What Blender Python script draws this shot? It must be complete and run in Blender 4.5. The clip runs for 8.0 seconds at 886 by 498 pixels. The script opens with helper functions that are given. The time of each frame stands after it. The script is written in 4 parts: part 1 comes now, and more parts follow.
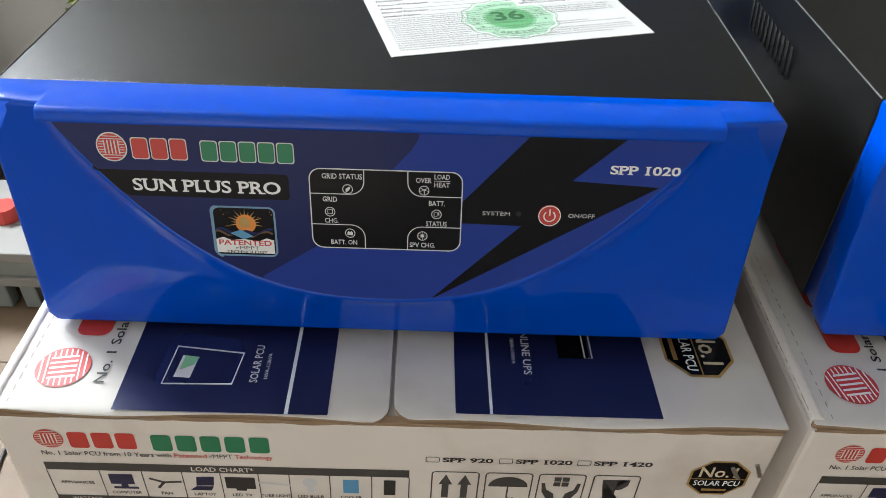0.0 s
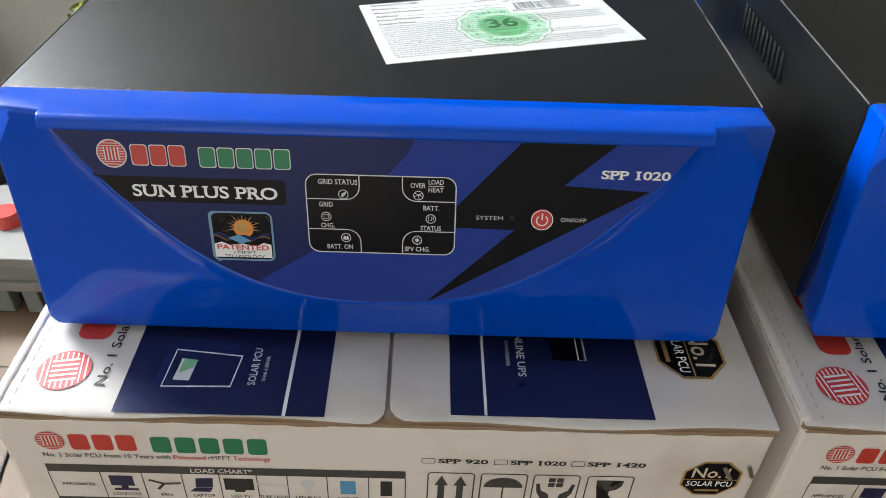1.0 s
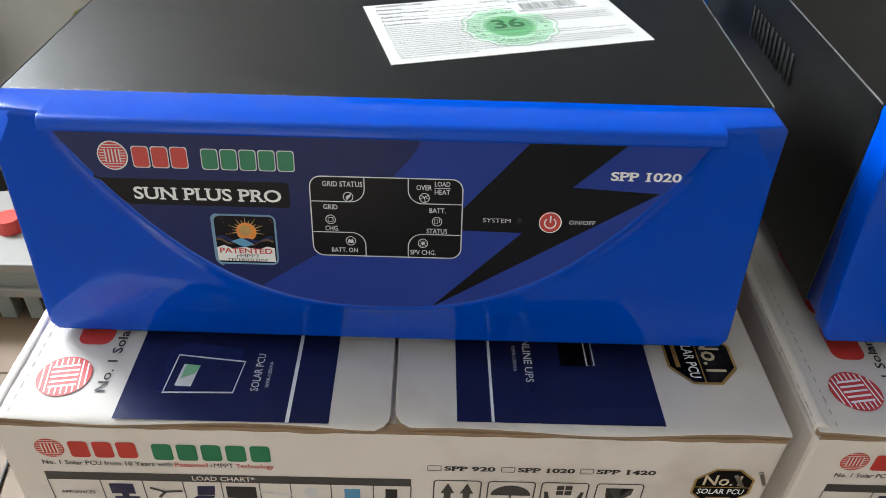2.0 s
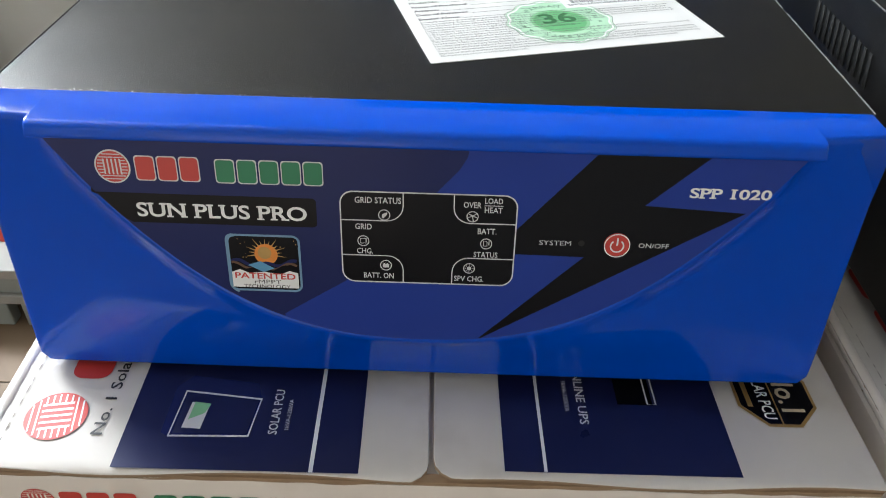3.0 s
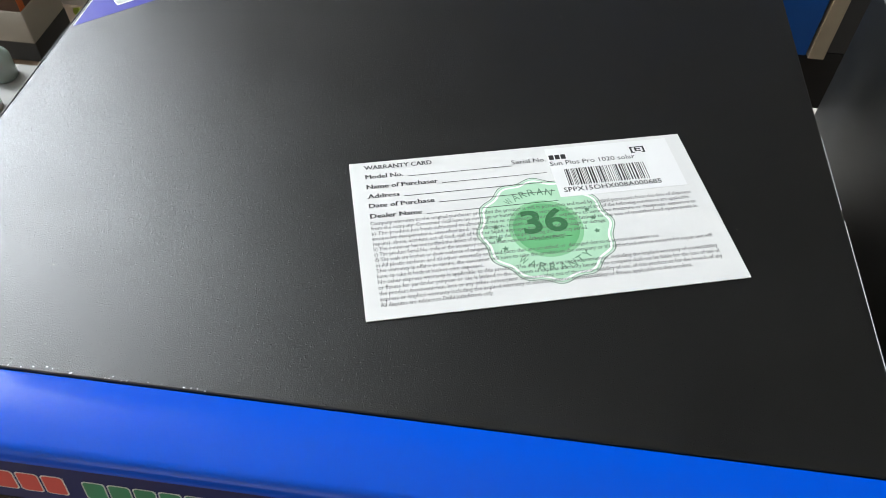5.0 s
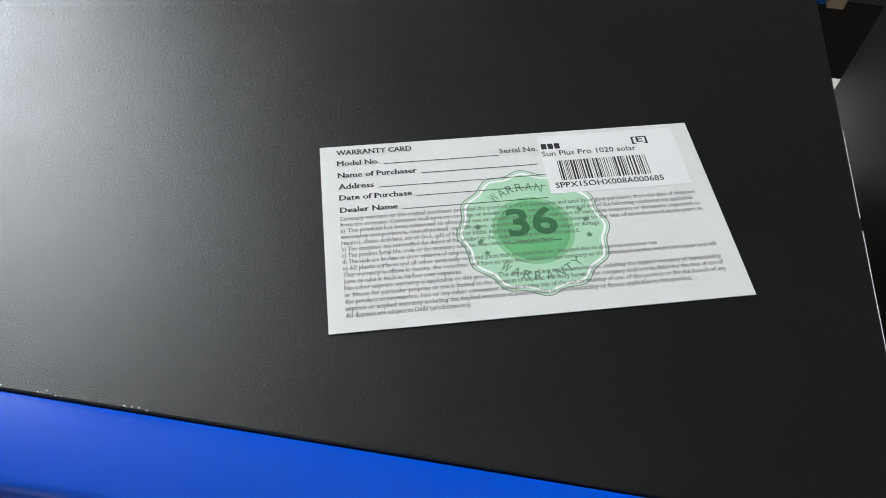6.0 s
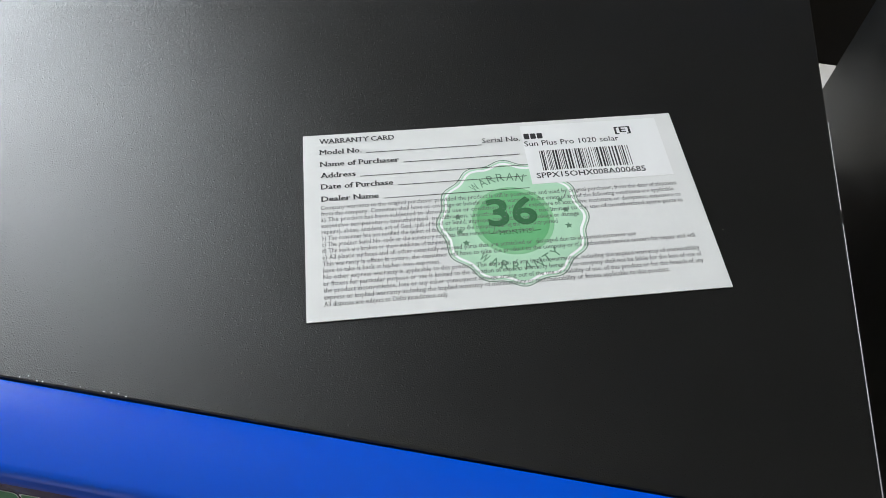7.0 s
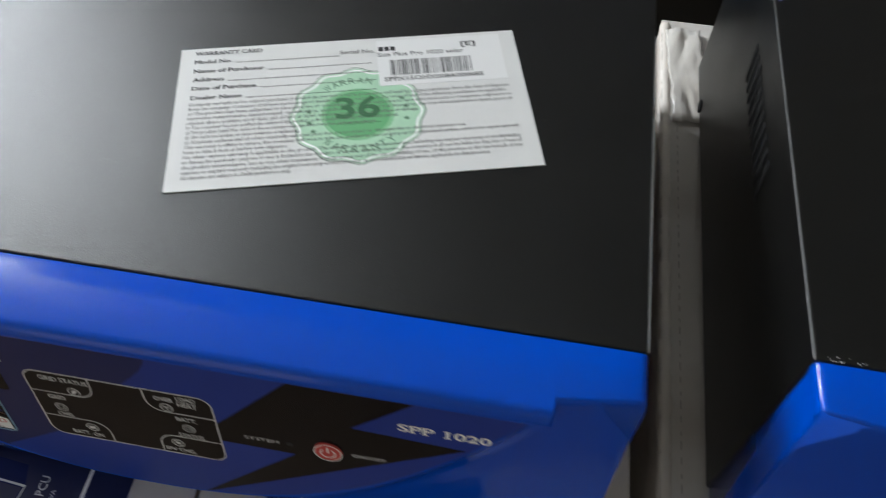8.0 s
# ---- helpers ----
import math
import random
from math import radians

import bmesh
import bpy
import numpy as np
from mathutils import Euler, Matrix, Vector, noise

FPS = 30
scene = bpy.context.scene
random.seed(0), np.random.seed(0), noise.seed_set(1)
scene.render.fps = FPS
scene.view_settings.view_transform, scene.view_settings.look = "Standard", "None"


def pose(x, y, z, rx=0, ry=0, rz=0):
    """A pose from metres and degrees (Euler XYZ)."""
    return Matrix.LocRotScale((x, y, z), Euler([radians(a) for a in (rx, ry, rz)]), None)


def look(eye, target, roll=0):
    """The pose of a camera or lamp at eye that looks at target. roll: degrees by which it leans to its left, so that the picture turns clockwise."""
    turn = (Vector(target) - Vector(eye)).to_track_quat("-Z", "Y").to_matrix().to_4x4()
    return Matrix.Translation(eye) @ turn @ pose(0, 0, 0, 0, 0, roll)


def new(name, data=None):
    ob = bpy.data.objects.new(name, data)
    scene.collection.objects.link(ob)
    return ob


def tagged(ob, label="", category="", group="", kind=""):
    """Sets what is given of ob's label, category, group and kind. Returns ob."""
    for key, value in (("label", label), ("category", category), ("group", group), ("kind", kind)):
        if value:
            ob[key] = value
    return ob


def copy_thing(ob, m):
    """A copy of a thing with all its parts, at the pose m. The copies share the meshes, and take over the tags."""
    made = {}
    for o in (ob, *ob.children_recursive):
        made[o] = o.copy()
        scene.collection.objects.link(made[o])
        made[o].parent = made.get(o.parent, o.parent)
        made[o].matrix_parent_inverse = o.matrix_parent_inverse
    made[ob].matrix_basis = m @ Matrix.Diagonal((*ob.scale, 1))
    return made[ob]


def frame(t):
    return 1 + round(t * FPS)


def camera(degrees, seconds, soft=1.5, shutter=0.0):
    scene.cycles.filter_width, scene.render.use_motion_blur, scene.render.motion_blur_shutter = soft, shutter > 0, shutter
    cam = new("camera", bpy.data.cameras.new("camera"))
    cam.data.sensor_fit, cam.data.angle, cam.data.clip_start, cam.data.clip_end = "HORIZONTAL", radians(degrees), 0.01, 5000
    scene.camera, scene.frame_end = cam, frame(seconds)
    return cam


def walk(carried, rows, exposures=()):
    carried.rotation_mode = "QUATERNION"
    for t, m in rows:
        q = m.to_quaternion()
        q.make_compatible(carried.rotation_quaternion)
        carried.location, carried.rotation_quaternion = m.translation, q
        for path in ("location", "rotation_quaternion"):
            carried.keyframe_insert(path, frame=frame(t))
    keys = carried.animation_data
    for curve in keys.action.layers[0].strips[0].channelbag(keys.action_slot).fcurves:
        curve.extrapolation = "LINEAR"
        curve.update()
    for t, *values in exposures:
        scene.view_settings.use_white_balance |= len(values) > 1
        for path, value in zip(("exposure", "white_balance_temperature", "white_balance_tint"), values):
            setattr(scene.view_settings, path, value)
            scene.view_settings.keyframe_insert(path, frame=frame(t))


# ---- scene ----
cam = camera(59.64, 8.0, soft=0.8, shutter=0.25)
PATH = [
    (0, (0.0323, -0.3200, 0.5724), (0.0277, 1.2391, -0.6803), 1.69),
    (0.5, (0.0348, -0.3215, 0.5771), (0.0275, 1.2400, -0.6726), 1.55),
    (1, (0.0361, -0.3249, 0.5765), (0.0266, 1.2404, -0.6684), 1.43),
    (2.5, (0.0289, -0.3094, 0.5596), (0.0118, 1.2689, -0.6686), 1.20),
    (3, (0.0117, -0.2743, 0.5469), (-0.0045, 1.3057, -0.6793), 1.45),
    (3.5, (0.0119, -0.2609, 0.5730), (-0.0196, 1.3157, -0.6571), 1.32),
    (4, (0.0245, -0.2203, 0.6195), (-0.0526, 1.2983, -0.6797), 0.20),
    (4.2, (0.0330, -0.1943, 0.6307), (-0.0729, 1.2807, -0.7158), -0.34),
    (4.5, (0.0415, -0.1530, 0.6397), (-0.0934, 1.2493, -0.7800), 0.03),
    (4.7, (0.0448, -0.1272, 0.6385), (-0.0961, 1.2276, -0.8260), 0.66),
    (5.8, (0.0489, -0.0549, 0.6314), (-0.0674, 1.0851, -1.0078), 3.36),
    (6, (0.0508, -0.0544, 0.6297), (-0.0661, 1.0875, -1.0081), 3.64),
    (6.5, (0.0555, -0.0488, 0.6336), (-0.0730, 1.0607, -1.0255), 3.27),
    (7, (0.0614, -0.0509, 0.6340), (-0.0702, 1.0455, -1.0336), 3.27),
    (7.5, (0.0754, -0.0700, 0.6384), (-0.0597, 1.0398, -1.0199), 3.41),
    (7.8, (0.1087, -0.0882, 0.6396), (-0.0535, 1.0211, -1.0166), 2.21),
    (8, (0.1435, -0.1094, 0.6315), (-0.0423, 1.0470, -0.9896), 1.06),
]
walk(cam, [(t, look(eye, target, roll)) for t, eye, target, roll in PATH],
     exposures=[(t, e, 6150, 7) for t, e in ((0.0, -0.12), (3.0, -0.17), (4.0, -0.24), (4.5, -0.22), (4.8, -0.33), (5.8, -0.80), (7.4, -0.86), (8.0, -1.06))])


# ---- light ----
world = bpy.data.worlds.new("sky")
scene.world = world
world.use_nodes = True
wn = world.node_tree.nodes
sky = wn.new("ShaderNodeTexSky")
sky.sky_type = "NISHITA"
sky.sun_disc = False
sky.sun_elevation, sky.sun_rotation = radians(48), radians(-40)
wn["Background"].inputs["Strength"].default_value = 0.10
world.node_tree.links.new(sky.outputs["Color"], wn["Background"].inputs["Color"])


def area_lamp(name, m, sx, sy, watts, colour):
    data = bpy.data.lights.new(name, "AREA")
    data.shape, data.size, data.size_y, data.energy, data.color = "RECTANGLE", sx, sy, watts, colour
    ob = new(name, data)
    ob.matrix_world = m
    return ob


area_lamp("window_daylight", look((-2.67, 2.16, 1.98), (-1.27, -0.08, 1.56)), 1.3, 1.3, 470, (0.96, 0.98, 1.0))
# Added warm fill from the front; its source and place are invented.
area_lamp("front_fill", look((-1.1, -2.95, 0.35), (-1.0, 0.0, 0.30)), 1.9, 1.9, 18, (1.0, 0.86, 0.72))


# ---- materials ----
def material(name, colour, rough=0.5, metal=0.0, vary=0.12, scale=30.0, bump=0.0, bump_scale=400.0, coat=0.0, stain=None, stain_scale=6.0, stain_amount=0.4, spec=0.5):
    m = bpy.data.materials.new(name)
    m.use_nodes = True
    n, l = m.node_tree.nodes, m.node_tree.links
    b = n["Principled BSDF"]
    b.inputs["Roughness"].default_value, b.inputs["Metallic"].default_value = rough, metal
    b.inputs["Coat Weight"].default_value = coat
    b.inputs["Specular IOR Level"].default_value = spec
    co = n.new("ShaderNodeTexCoord")
    a = n.new("ShaderNodeTexNoise")
    a.inputs["Scale"].default_value, a.inputs["Detail"].default_value = scale, 6
    l.new(co.outputs["Object"], a.inputs["Vector"])
    mix = n.new("ShaderNodeMix")
    mix.data_type = "RGBA"
    c = Vector(colour)
    mix.inputs[6].default_value = (*(c * (1 - vary)), 1)
    mix.inputs[7].default_value = (*[min(1, v) for v in c * (1 + vary)], 1)
    l.new(a.outputs["Fac"], mix.inputs[0])
    out = mix.outputs[2]
    if stain:
        s = n.new("ShaderNodeTexNoise")
        s.inputs["Scale"].default_value, s.inputs["Detail"].default_value = stain_scale, 8
        l.new(co.outputs["Object"], s.inputs["Vector"])
        r = n.new("ShaderNodeMapRange")
        r.inputs[1].default_value, r.inputs[2].default_value, r.inputs[4].default_value = 0.52, 0.72, stain_amount
        l.new(s.outputs["Fac"], r.inputs[0])
        mx = n.new("ShaderNodeMix")
        mx.data_type = "RGBA"
        mx.inputs[7].default_value = (*stain, 1)
        l.new(r.outputs[0], mx.inputs[0])
        l.new(out, mx.inputs[6])
        out = mx.outputs[2]
    l.new(out, b.inputs["Base Color"])
    if rough > 0.08:
        rr = n.new("ShaderNodeMapRange")
        rr.inputs[3].default_value, rr.inputs[4].default_value = max(0.02, rough - 0.06), min(1, rough + 0.06)
        l.new(a.outputs["Fac"], rr.inputs[0])
        l.new(rr.outputs[0], b.inputs["Roughness"])
    if bump:
        t = n.new("ShaderNodeTexNoise")
        t.inputs["Scale"].default_value, t.inputs["Detail"].default_value = bump_scale, 3
        l.new(co.outputs["Object"], t.inputs["Vector"])
        bp = n.new("ShaderNodeBump")
        bp.inputs["Strength"].default_value, bp.inputs["Distance"].default_value = bump, 0.001
        l.new(t.outputs["Fac"], bp.inputs["Height"])
        l.new(bp.outputs["Normal"], b.inputs["Normal"])
    return m


BLUE = material("glossy_blue_plastic", (0.0, 0.065, 0.53), 0.12, vary=0.03, scale=60, bump=0.02, bump_scale=90, spec=0.34)
BLACK = material("black_powder_coat", (0.004, 0.004, 0.0039), 0.33, vary=0.25, scale=40, bump=0.24, bump_scale=2400, spec=0.41, stain=(0.012, 0.012, 0.012), stain_scale=14, stain_amount=0.10)
def add_specks(m):
    """Raised specks of powder in the coat, over its fine relief."""
    n, l = m.node_tree.nodes, m.node_tree.links
    co = n.new("ShaderNodeTexCoord")
    v = n.new("ShaderNodeTexVoronoi")
    v.inputs["Scale"].default_value = 520
    l.new(co.outputs["Object"], v.inputs["Vector"])
    r = n.new("ShaderNodeMapRange")
    r.inputs[1].default_value, r.inputs[2].default_value, r.inputs[3].default_value, r.inputs[4].default_value = 0.05, 0.22, 1.0, 0.0
    l.new(v.outputs["Distance"], r.inputs[0])
    fine = next(k for k in n if k.type == "BUMP")
    b = n.new("ShaderNodeBump")
    b.inputs["Strength"].default_value, b.inputs["Distance"].default_value = 0.32, 0.0005
    l.new(r.outputs[0], b.inputs["Height"])
    l.new(fine.outputs["Normal"], b.inputs["Normal"])
    l.new(b.outputs["Normal"], n["Principled BSDF"].inputs["Normal"])


add_specks(BLACK)
LABEL_DARK = material("label_dark_navy", (0.018, 0.025, 0.105), 0.2, vary=0.05, spec=0.15)
LABEL_VIOLET = material("label_violet_blue", (0.021, 0.047, 0.29), 0.2, vary=0.05, spec=0.15)
LABEL_BLACK = material("label_black", (0.005, 0.005, 0.007), 0.2, vary=0.1, spec=0.15)
INK_WHITE = material("white_ink", (0.85, 0.85, 0.85), 0.45, vary=0.04)
INK_GREY = material("pale_grey_ink", (0.66, 0.66, 0.67), 0.45, vary=0.05)
INK_BLACK = material("black_ink", (0.02, 0.02, 0.022), 0.5, vary=0.1)
TEXT_INK = material("fine_text_ink", (0.14, 0.14, 0.14), 0.5, vary=0.1)
INK_SOFT = material("soft_black_ink", (0.055, 0.052, 0.05), 0.5, vary=0.1)
RED = material("red_ink", (0.55, 0.045, 0.035), 0.4, vary=0.08)
GREEN = material("green_ink", (0.02, 0.20, 0.09), 0.4, vary=0.08)
ORANGE = material("orange_ink", (0.75, 0.25, 0.03), 0.4, vary=0.2, scale=200)
BADGE_FRAME = material("badge_pale_blue_ink", (0.16, 0.30, 0.46), 0.3, vary=0.15, scale=120)
BADGE_BROWN = material("badge_brown_ink", (0.10, 0.045, 0.02), 0.4, vary=0.3, scale=300)
SKYBLUE = material("light_blue_ink", (0.10, 0.32, 0.55), 0.35, vary=0.1)
NAVY = material("navy_print", (0.011, 0.014, 0.062), 0.3, vary=0.08, scale=25, stain=(0.03, 0.033, 0.08), stain_scale=20, stain_amount=0.25)
CARD = material("white_carton_board", (0.78, 0.72, 0.66), 0.42, vary=0.05, scale=18, bump=0.12, bump_scale=60, stain=(0.40, 0.33, 0.26), stain_scale=13, stain_amount=0.45)
FLAP = material("glossy_white_flap", (0.65, 0.615, 0.57), 0.20, vary=0.06, scale=18, bump=0.08, bump_scale=45, stain=(0.40, 0.34, 0.28), stain_scale=13, stain_amount=0.5, spec=0.32)
DIRT = material("grey_brown_dirt", (0.27, 0.24, 0.21), 0.8, vary=0.3, scale=90)
KRAFT = material("brown_board_edge", (0.30, 0.20, 0.12), 0.8, vary=0.25, scale=80)
PAPER = material("warranty_paper", (0.69, 0.69, 0.68), 0.55, vary=0.015, scale=12)
STICKER_PAPER = material("sticker_paper", (0.76, 0.76, 0.76), 0.5, vary=0.01)
SEAL_PALE = material("seal_pale_green", (0.42, 0.66, 0.47), 0.5, vary=0.06, scale=60)
SEAL_MID = material("seal_mid_green", (0.24, 0.53, 0.28), 0.5, vary=0.06, scale=60)
SEAL_DEEP = material("seal_deep_green", (0.14, 0.43, 0.18), 0.5, vary=0.08, scale=60)
SEAL_DARK = material("seal_dark_green", (0.036, 0.15, 0.056), 0.5, vary=0.06)
SEAL_LINE = material("seal_grey_green_line", (0.14, 0.27, 0.17), 0.5, vary=0.06)
EDGE_GREY = material("dull_edge_grey", (0.10, 0.10, 0.10), 0.45, metal=0.2, vary=0.6, scale=180)
STEEL = material("dull_staple_steel", (0.45, 0.44, 0.42), 0.35, metal=1.0, vary=0.15)
SEAL_CREAM = material("cream_gold_ink", (0.62, 0.52, 0.36), 0.4, vary=0.1)
GOLD = material("gold_foil", (0.45, 0.28, 0.09), 0.35, metal=0.4, vary=0.25, scale=120)
STICKER_BLUE = material("violet_blue_sticker", (0.085, 0.085, 0.40), 0.25, vary=0.12, scale=50)
PATCH_GREY = material("dull_grey_patch", (0.40, 0.41, 0.42), 0.45, vary=0.3, scale=400)
PRINT_LILAC = material("lilac_print", (0.42, 0.43, 0.68), 0.3, vary=0.2, scale=60)
PRINT_YELLOW = material("dull_yellow_print", (0.36, 0.33, 0.38), 0.3, vary=0.15)
RUBBER = material("black_rubber", (0.01, 0.01, 0.01), 0.8)
WALL = material("grey_cream_wall_paint", (0.50, 0.485, 0.445), 0.8, vary=0.06, scale=3, bump=0.1, bump_scale=120, stain=(0.33, 0.31, 0.27), stain_scale=2.5)
FLOOR = material("brown_floor_tile", (0.17, 0.115, 0.070), 0.6, vary=0.12, scale=8, stain=(0.12, 0.078, 0.045), stain_scale=4)
GROUT = material("grout", (0.15, 0.12, 0.09), 0.9)
CEIL = material("white_ceiling", (0.62, 0.61, 0.59), 0.9, vary=0.03)


# ---- builders ----
def thing(name, label, category, m=None, group=""):
    ob = new(name)
    ob.empty_display_size = 0.05
    if m:
        ob.matrix_world = m
    return tagged(ob, label, category, group)


def part(name, bm, mat, parent, label="", smooth=False):
    me = bpy.data.meshes.new(name)
    if smooth:
        for f in bm.faces:
            f.smooth = True
    bm.to_mesh(me)
    bm.free()
    me.materials.append(mat)
    ob = new(name, me)
    ob.parent = parent
    return tagged(ob, label)


def box(bm, x0, x1, y0, y1, z0, z1, bevel=0.0, segments=2):
    g = bmesh.ops.create_cube(bm, size=1)
    for v in g["verts"]:
        v.co = Vector(((x0 + x1) / 2 + v.co.x * (x1 - x0), (y0 + y1) / 2 + v.co.y * (y1 - y0), (z0 + z1) / 2 + v.co.z * (z1 - z0)))
    if bevel:
        edges = list({e for v in g["verts"] for e in v.link_edges})
        bmesh.ops.bevel(bm, geom=edges, offset=bevel, segments=segments, affect="EDGES", profile=0.5)
    return bm


def solid_box(*a, **k):
    return box(bmesh.new(), *a, **k)


def sheet(points, place, lift=0.0003, holes=()):
    """A flat print: an outline in the surface's own two axes, laid on it by place(u, v, lift)."""
    bm = bmesh.new()
    bm.faces.new([bm.verts.new(place(u, v, lift)) for u, v in points])
    bmesh.ops.triangulate(bm, faces=bm.faces[:])
    return bm


def rect(u0, u1, v0, v1):
    return [(u0, v0), (u1, v0), (u1, v1), (u0, v1)]


def round_rect(u0, u1, v0, v1, r, n=6):
    out = []
    for cu, cv, a0 in ((u1 - r, v0 + r, -90), (u1 - r, v1 - r, 0), (u0 + r, v1 - r, 90), (u0 + r, v0 + r, 180)):
        out += [(cu + r * math.cos(radians(a0 + 90 * i / n)), cv + r * math.sin(radians(a0 + 90 * i / n))) for i in range(n + 1)]
    return out


def disc(cu, cv, r, n=36, s=1.0):
    return [(cu + r * math.cos(2 * math.pi * i / n), cv + s * r * math.sin(2 * math.pi * i / n)) for i in range(n)]


def band(points, w, place, lift=0.0004, closed=True):
    """A printed line of width w along a run of points."""
    bm = bmesh.new()
    n = len(points)
    inner, outer = [], []
    for i, (u, v) in enumerate(points):
        a = points[i - 1] if closed or i else points[0]
        b = points[(i + 1) % n] if closed or i < n - 1 else points[-1]
        d = Vector((b[0] - a[0], b[1] - a[1]))
        d = d.normalized() if d.length else Vector((1, 0))
        inner.append(bm.verts.new(place(u - d.y * w / 2, v + d.x * w / 2, lift)))
        outer.append(bm.verts.new(place(u + d.y * w / 2, v - d.x * w / 2, lift)))
    for i in range(n if closed else n - 1):
        j = (i + 1) % n
        bm.faces.new((inner[i], outer[i], outer[j], inner[j]))
    return bm


def lettering(body, u0, v0, width, height, place, lift=0.0005, weight=0.0, slant=0.0, turn=0.0, serif=0.0):
    """Built-in font, its capitals height tall and the whole width wide, from (u0, v0), turned by turn degrees.
    serif puts a foot of that reach on every straight stem end."""
    weight = 0.0 if "M" in body else weight   # a widened M folds over itself
    cu = bpy.data.curves.new("letters", "FONT")
    cu.body, cu.size, cu.resolution_u, cu.offset, cu.shear = body, 1.0, 4 if weight > 0.018 else 2, weight, slant
    ob = new("letters", cu)
    dg = bpy.context.evaluated_depsgraph_get()
    me = bpy.data.meshes.new_from_object(ob.evaluated_get(dg))
    bpy.data.objects.remove(ob)
    bpy.data.curves.remove(cu)
    bm = bmesh.new()
    bm.from_mesh(me)
    bpy.data.meshes.remove(me)
    if serif:
        thick, feet = 0.06 + weight, []
        for e in bm.edges:
            a, b = (v.co for v in e.verts)
            if len(e.link_faces) == 1 and abs(a.y - b.y) < 0.012 and 0.06 < abs(a.x - b.x) < 0.32:
                for end, way in ((-weight, 1), (-0.23 - weight, 1), (0.682 + weight, -1), (0.449 + weight, -1)):
                    if abs(a.y - end) < 0.008:
                        feet.append((min(a.x, b.x) - serif, max(a.x, b.x) + (serif if way > 0 or abs(a.x - b.x) < 0.2 else 0.0), end, end + way * thick))
        for x0, x1, y0, y1 in feet:
            bm.faces.new([bm.verts.new((x, y, 0.1)) for x, y in ((x0, min(y0, y1)), (x1, min(y0, y1)), (x1, max(y0, y1)), (x0, max(y0, y1)))])
    xs = [v.co.x for v in bm.verts]
    lo, hi = min(xs), max(xs)
    c, s = math.cos(radians(turn)), math.sin(radians(turn))
    for v in bm.verts:
        a, b = (v.co.x - lo) / (hi - lo) * width, v.co.y / 0.69 * height
        v.co = place(u0 + c * a - s * b, v0 + s * a + c * b, lift + 0.0003 * (v.co.z > 0.05))
    return bm


def join(*bms):
    out = bms[0]
    for b in bms[1:]:
        me = bpy.data.meshes.new("tmp")
        b.to_mesh(me)
        b.free()
        out.from_mesh(me)
        bpy.data.meshes.remove(me)
    return out


def many(shapes, place, lift=0.0003):
    return join(*[sheet(p, place, lift) for p in shapes])


# ---- room ----
GROUND = -0.9


def room():
    y1, y0, x0, x1, top = 2.3, -3.0, -3.4, 3.0, 2.8
    # The opening in the unseen front wall is added, behind the fill lamp.
    walls = [("wall_back_left", x0, -3.35, y1, y1 + 0.15, GROUND, top), ("wall_back_under_window", -3.35, -2.0, y1, y1 + 0.15, GROUND, 1.3),
             ("wall_back_over_window", -3.35, -2.0, y1, y1 + 0.15, 2.66, top), ("wall_back_right", -2.0, x1, y1 - 0.2, y1 + 0.15, GROUND, top),
             ("wall_left", x0 - 0.15, x0, y0 - 0.15, y1 + 0.15, GROUND, top), ("wall_right", x1, x1 + 0.15, y0 - 0.15, y1 + 0.15, GROUND, top),
             ("wall_front_left", x0, -2.1, y0 - 0.15, y0, GROUND, top), ("wall_front_right", -0.1, x1, y0 - 0.15, y0, GROUND, top), ("wall_front_over_door", -2.1, -0.1, y0 - 0.15, y0, 1.35, top)]
    for name, *b in walls:
        ob = part(name, solid_box(*b), WALL, None)
        tagged(ob, "plain grey cream painted shop wall", "wall", kind="structure")
    ob = part("ceiling", solid_box(x0 - 0.15, x1 + 0.15, y0 - 0.15, y1 + 0.15, top, top + 0.1), CEIL, None)
    tagged(ob, "plain white painted ceiling", "ceiling", kind="structure")
    g = part("ground", solid_box(-60, 60, -60, 60, GROUND - 0.4, GROUND - 0.2), GROUT, None)
    tagged(g, "pale concrete ground outside the shop", "ground", kind="structure")
    ob = part("floor", solid_box(x0 - 0.15, x1 + 0.15, y0 - 0.15, y1 + 0.15, GROUND - 0.1, GROUND - 0.003), GROUT, None)
    return tagged(ob, "brown glazed tile floor with thin joints", "floor", kind="structure")


floor = room()


# ---- inverter ----
HALF, TOP, LOW, SEAM = 0.195, 0.392, 0.2540, 0.030
BOWL_Z, BOWL_X, BROW = 0.2917, 0.158, 0.164


def bowl(x):
    return BOWL_Z + 0.0945 * (abs(x) / BOWL_X) ** 2.4


def label_y(z):
    return 0.0007 + 0.168 * (z - TOP)


def ease(k):
    k = min(1.0, max(0.0, k))
    return k * k * (3 - 2 * k)


def flank_y(x, z):
    """The middle of the moulded front leans out downwards like the label and turns back under; each flank is its own plane."""
    lean = label_y(max(z, 0.285)) + 0.0004
    flat = 0.0104 - 0.086 * (0.386 - z) - 0.138 * (HALF - abs(x))
    h = max(0.0, 0.004 - abs(lean - flat)) / 0.004
    y = max(lean, flat) + h * h * 0.001
    return y + (-0.001 - y) * ease((0.306 - z) / 0.056)


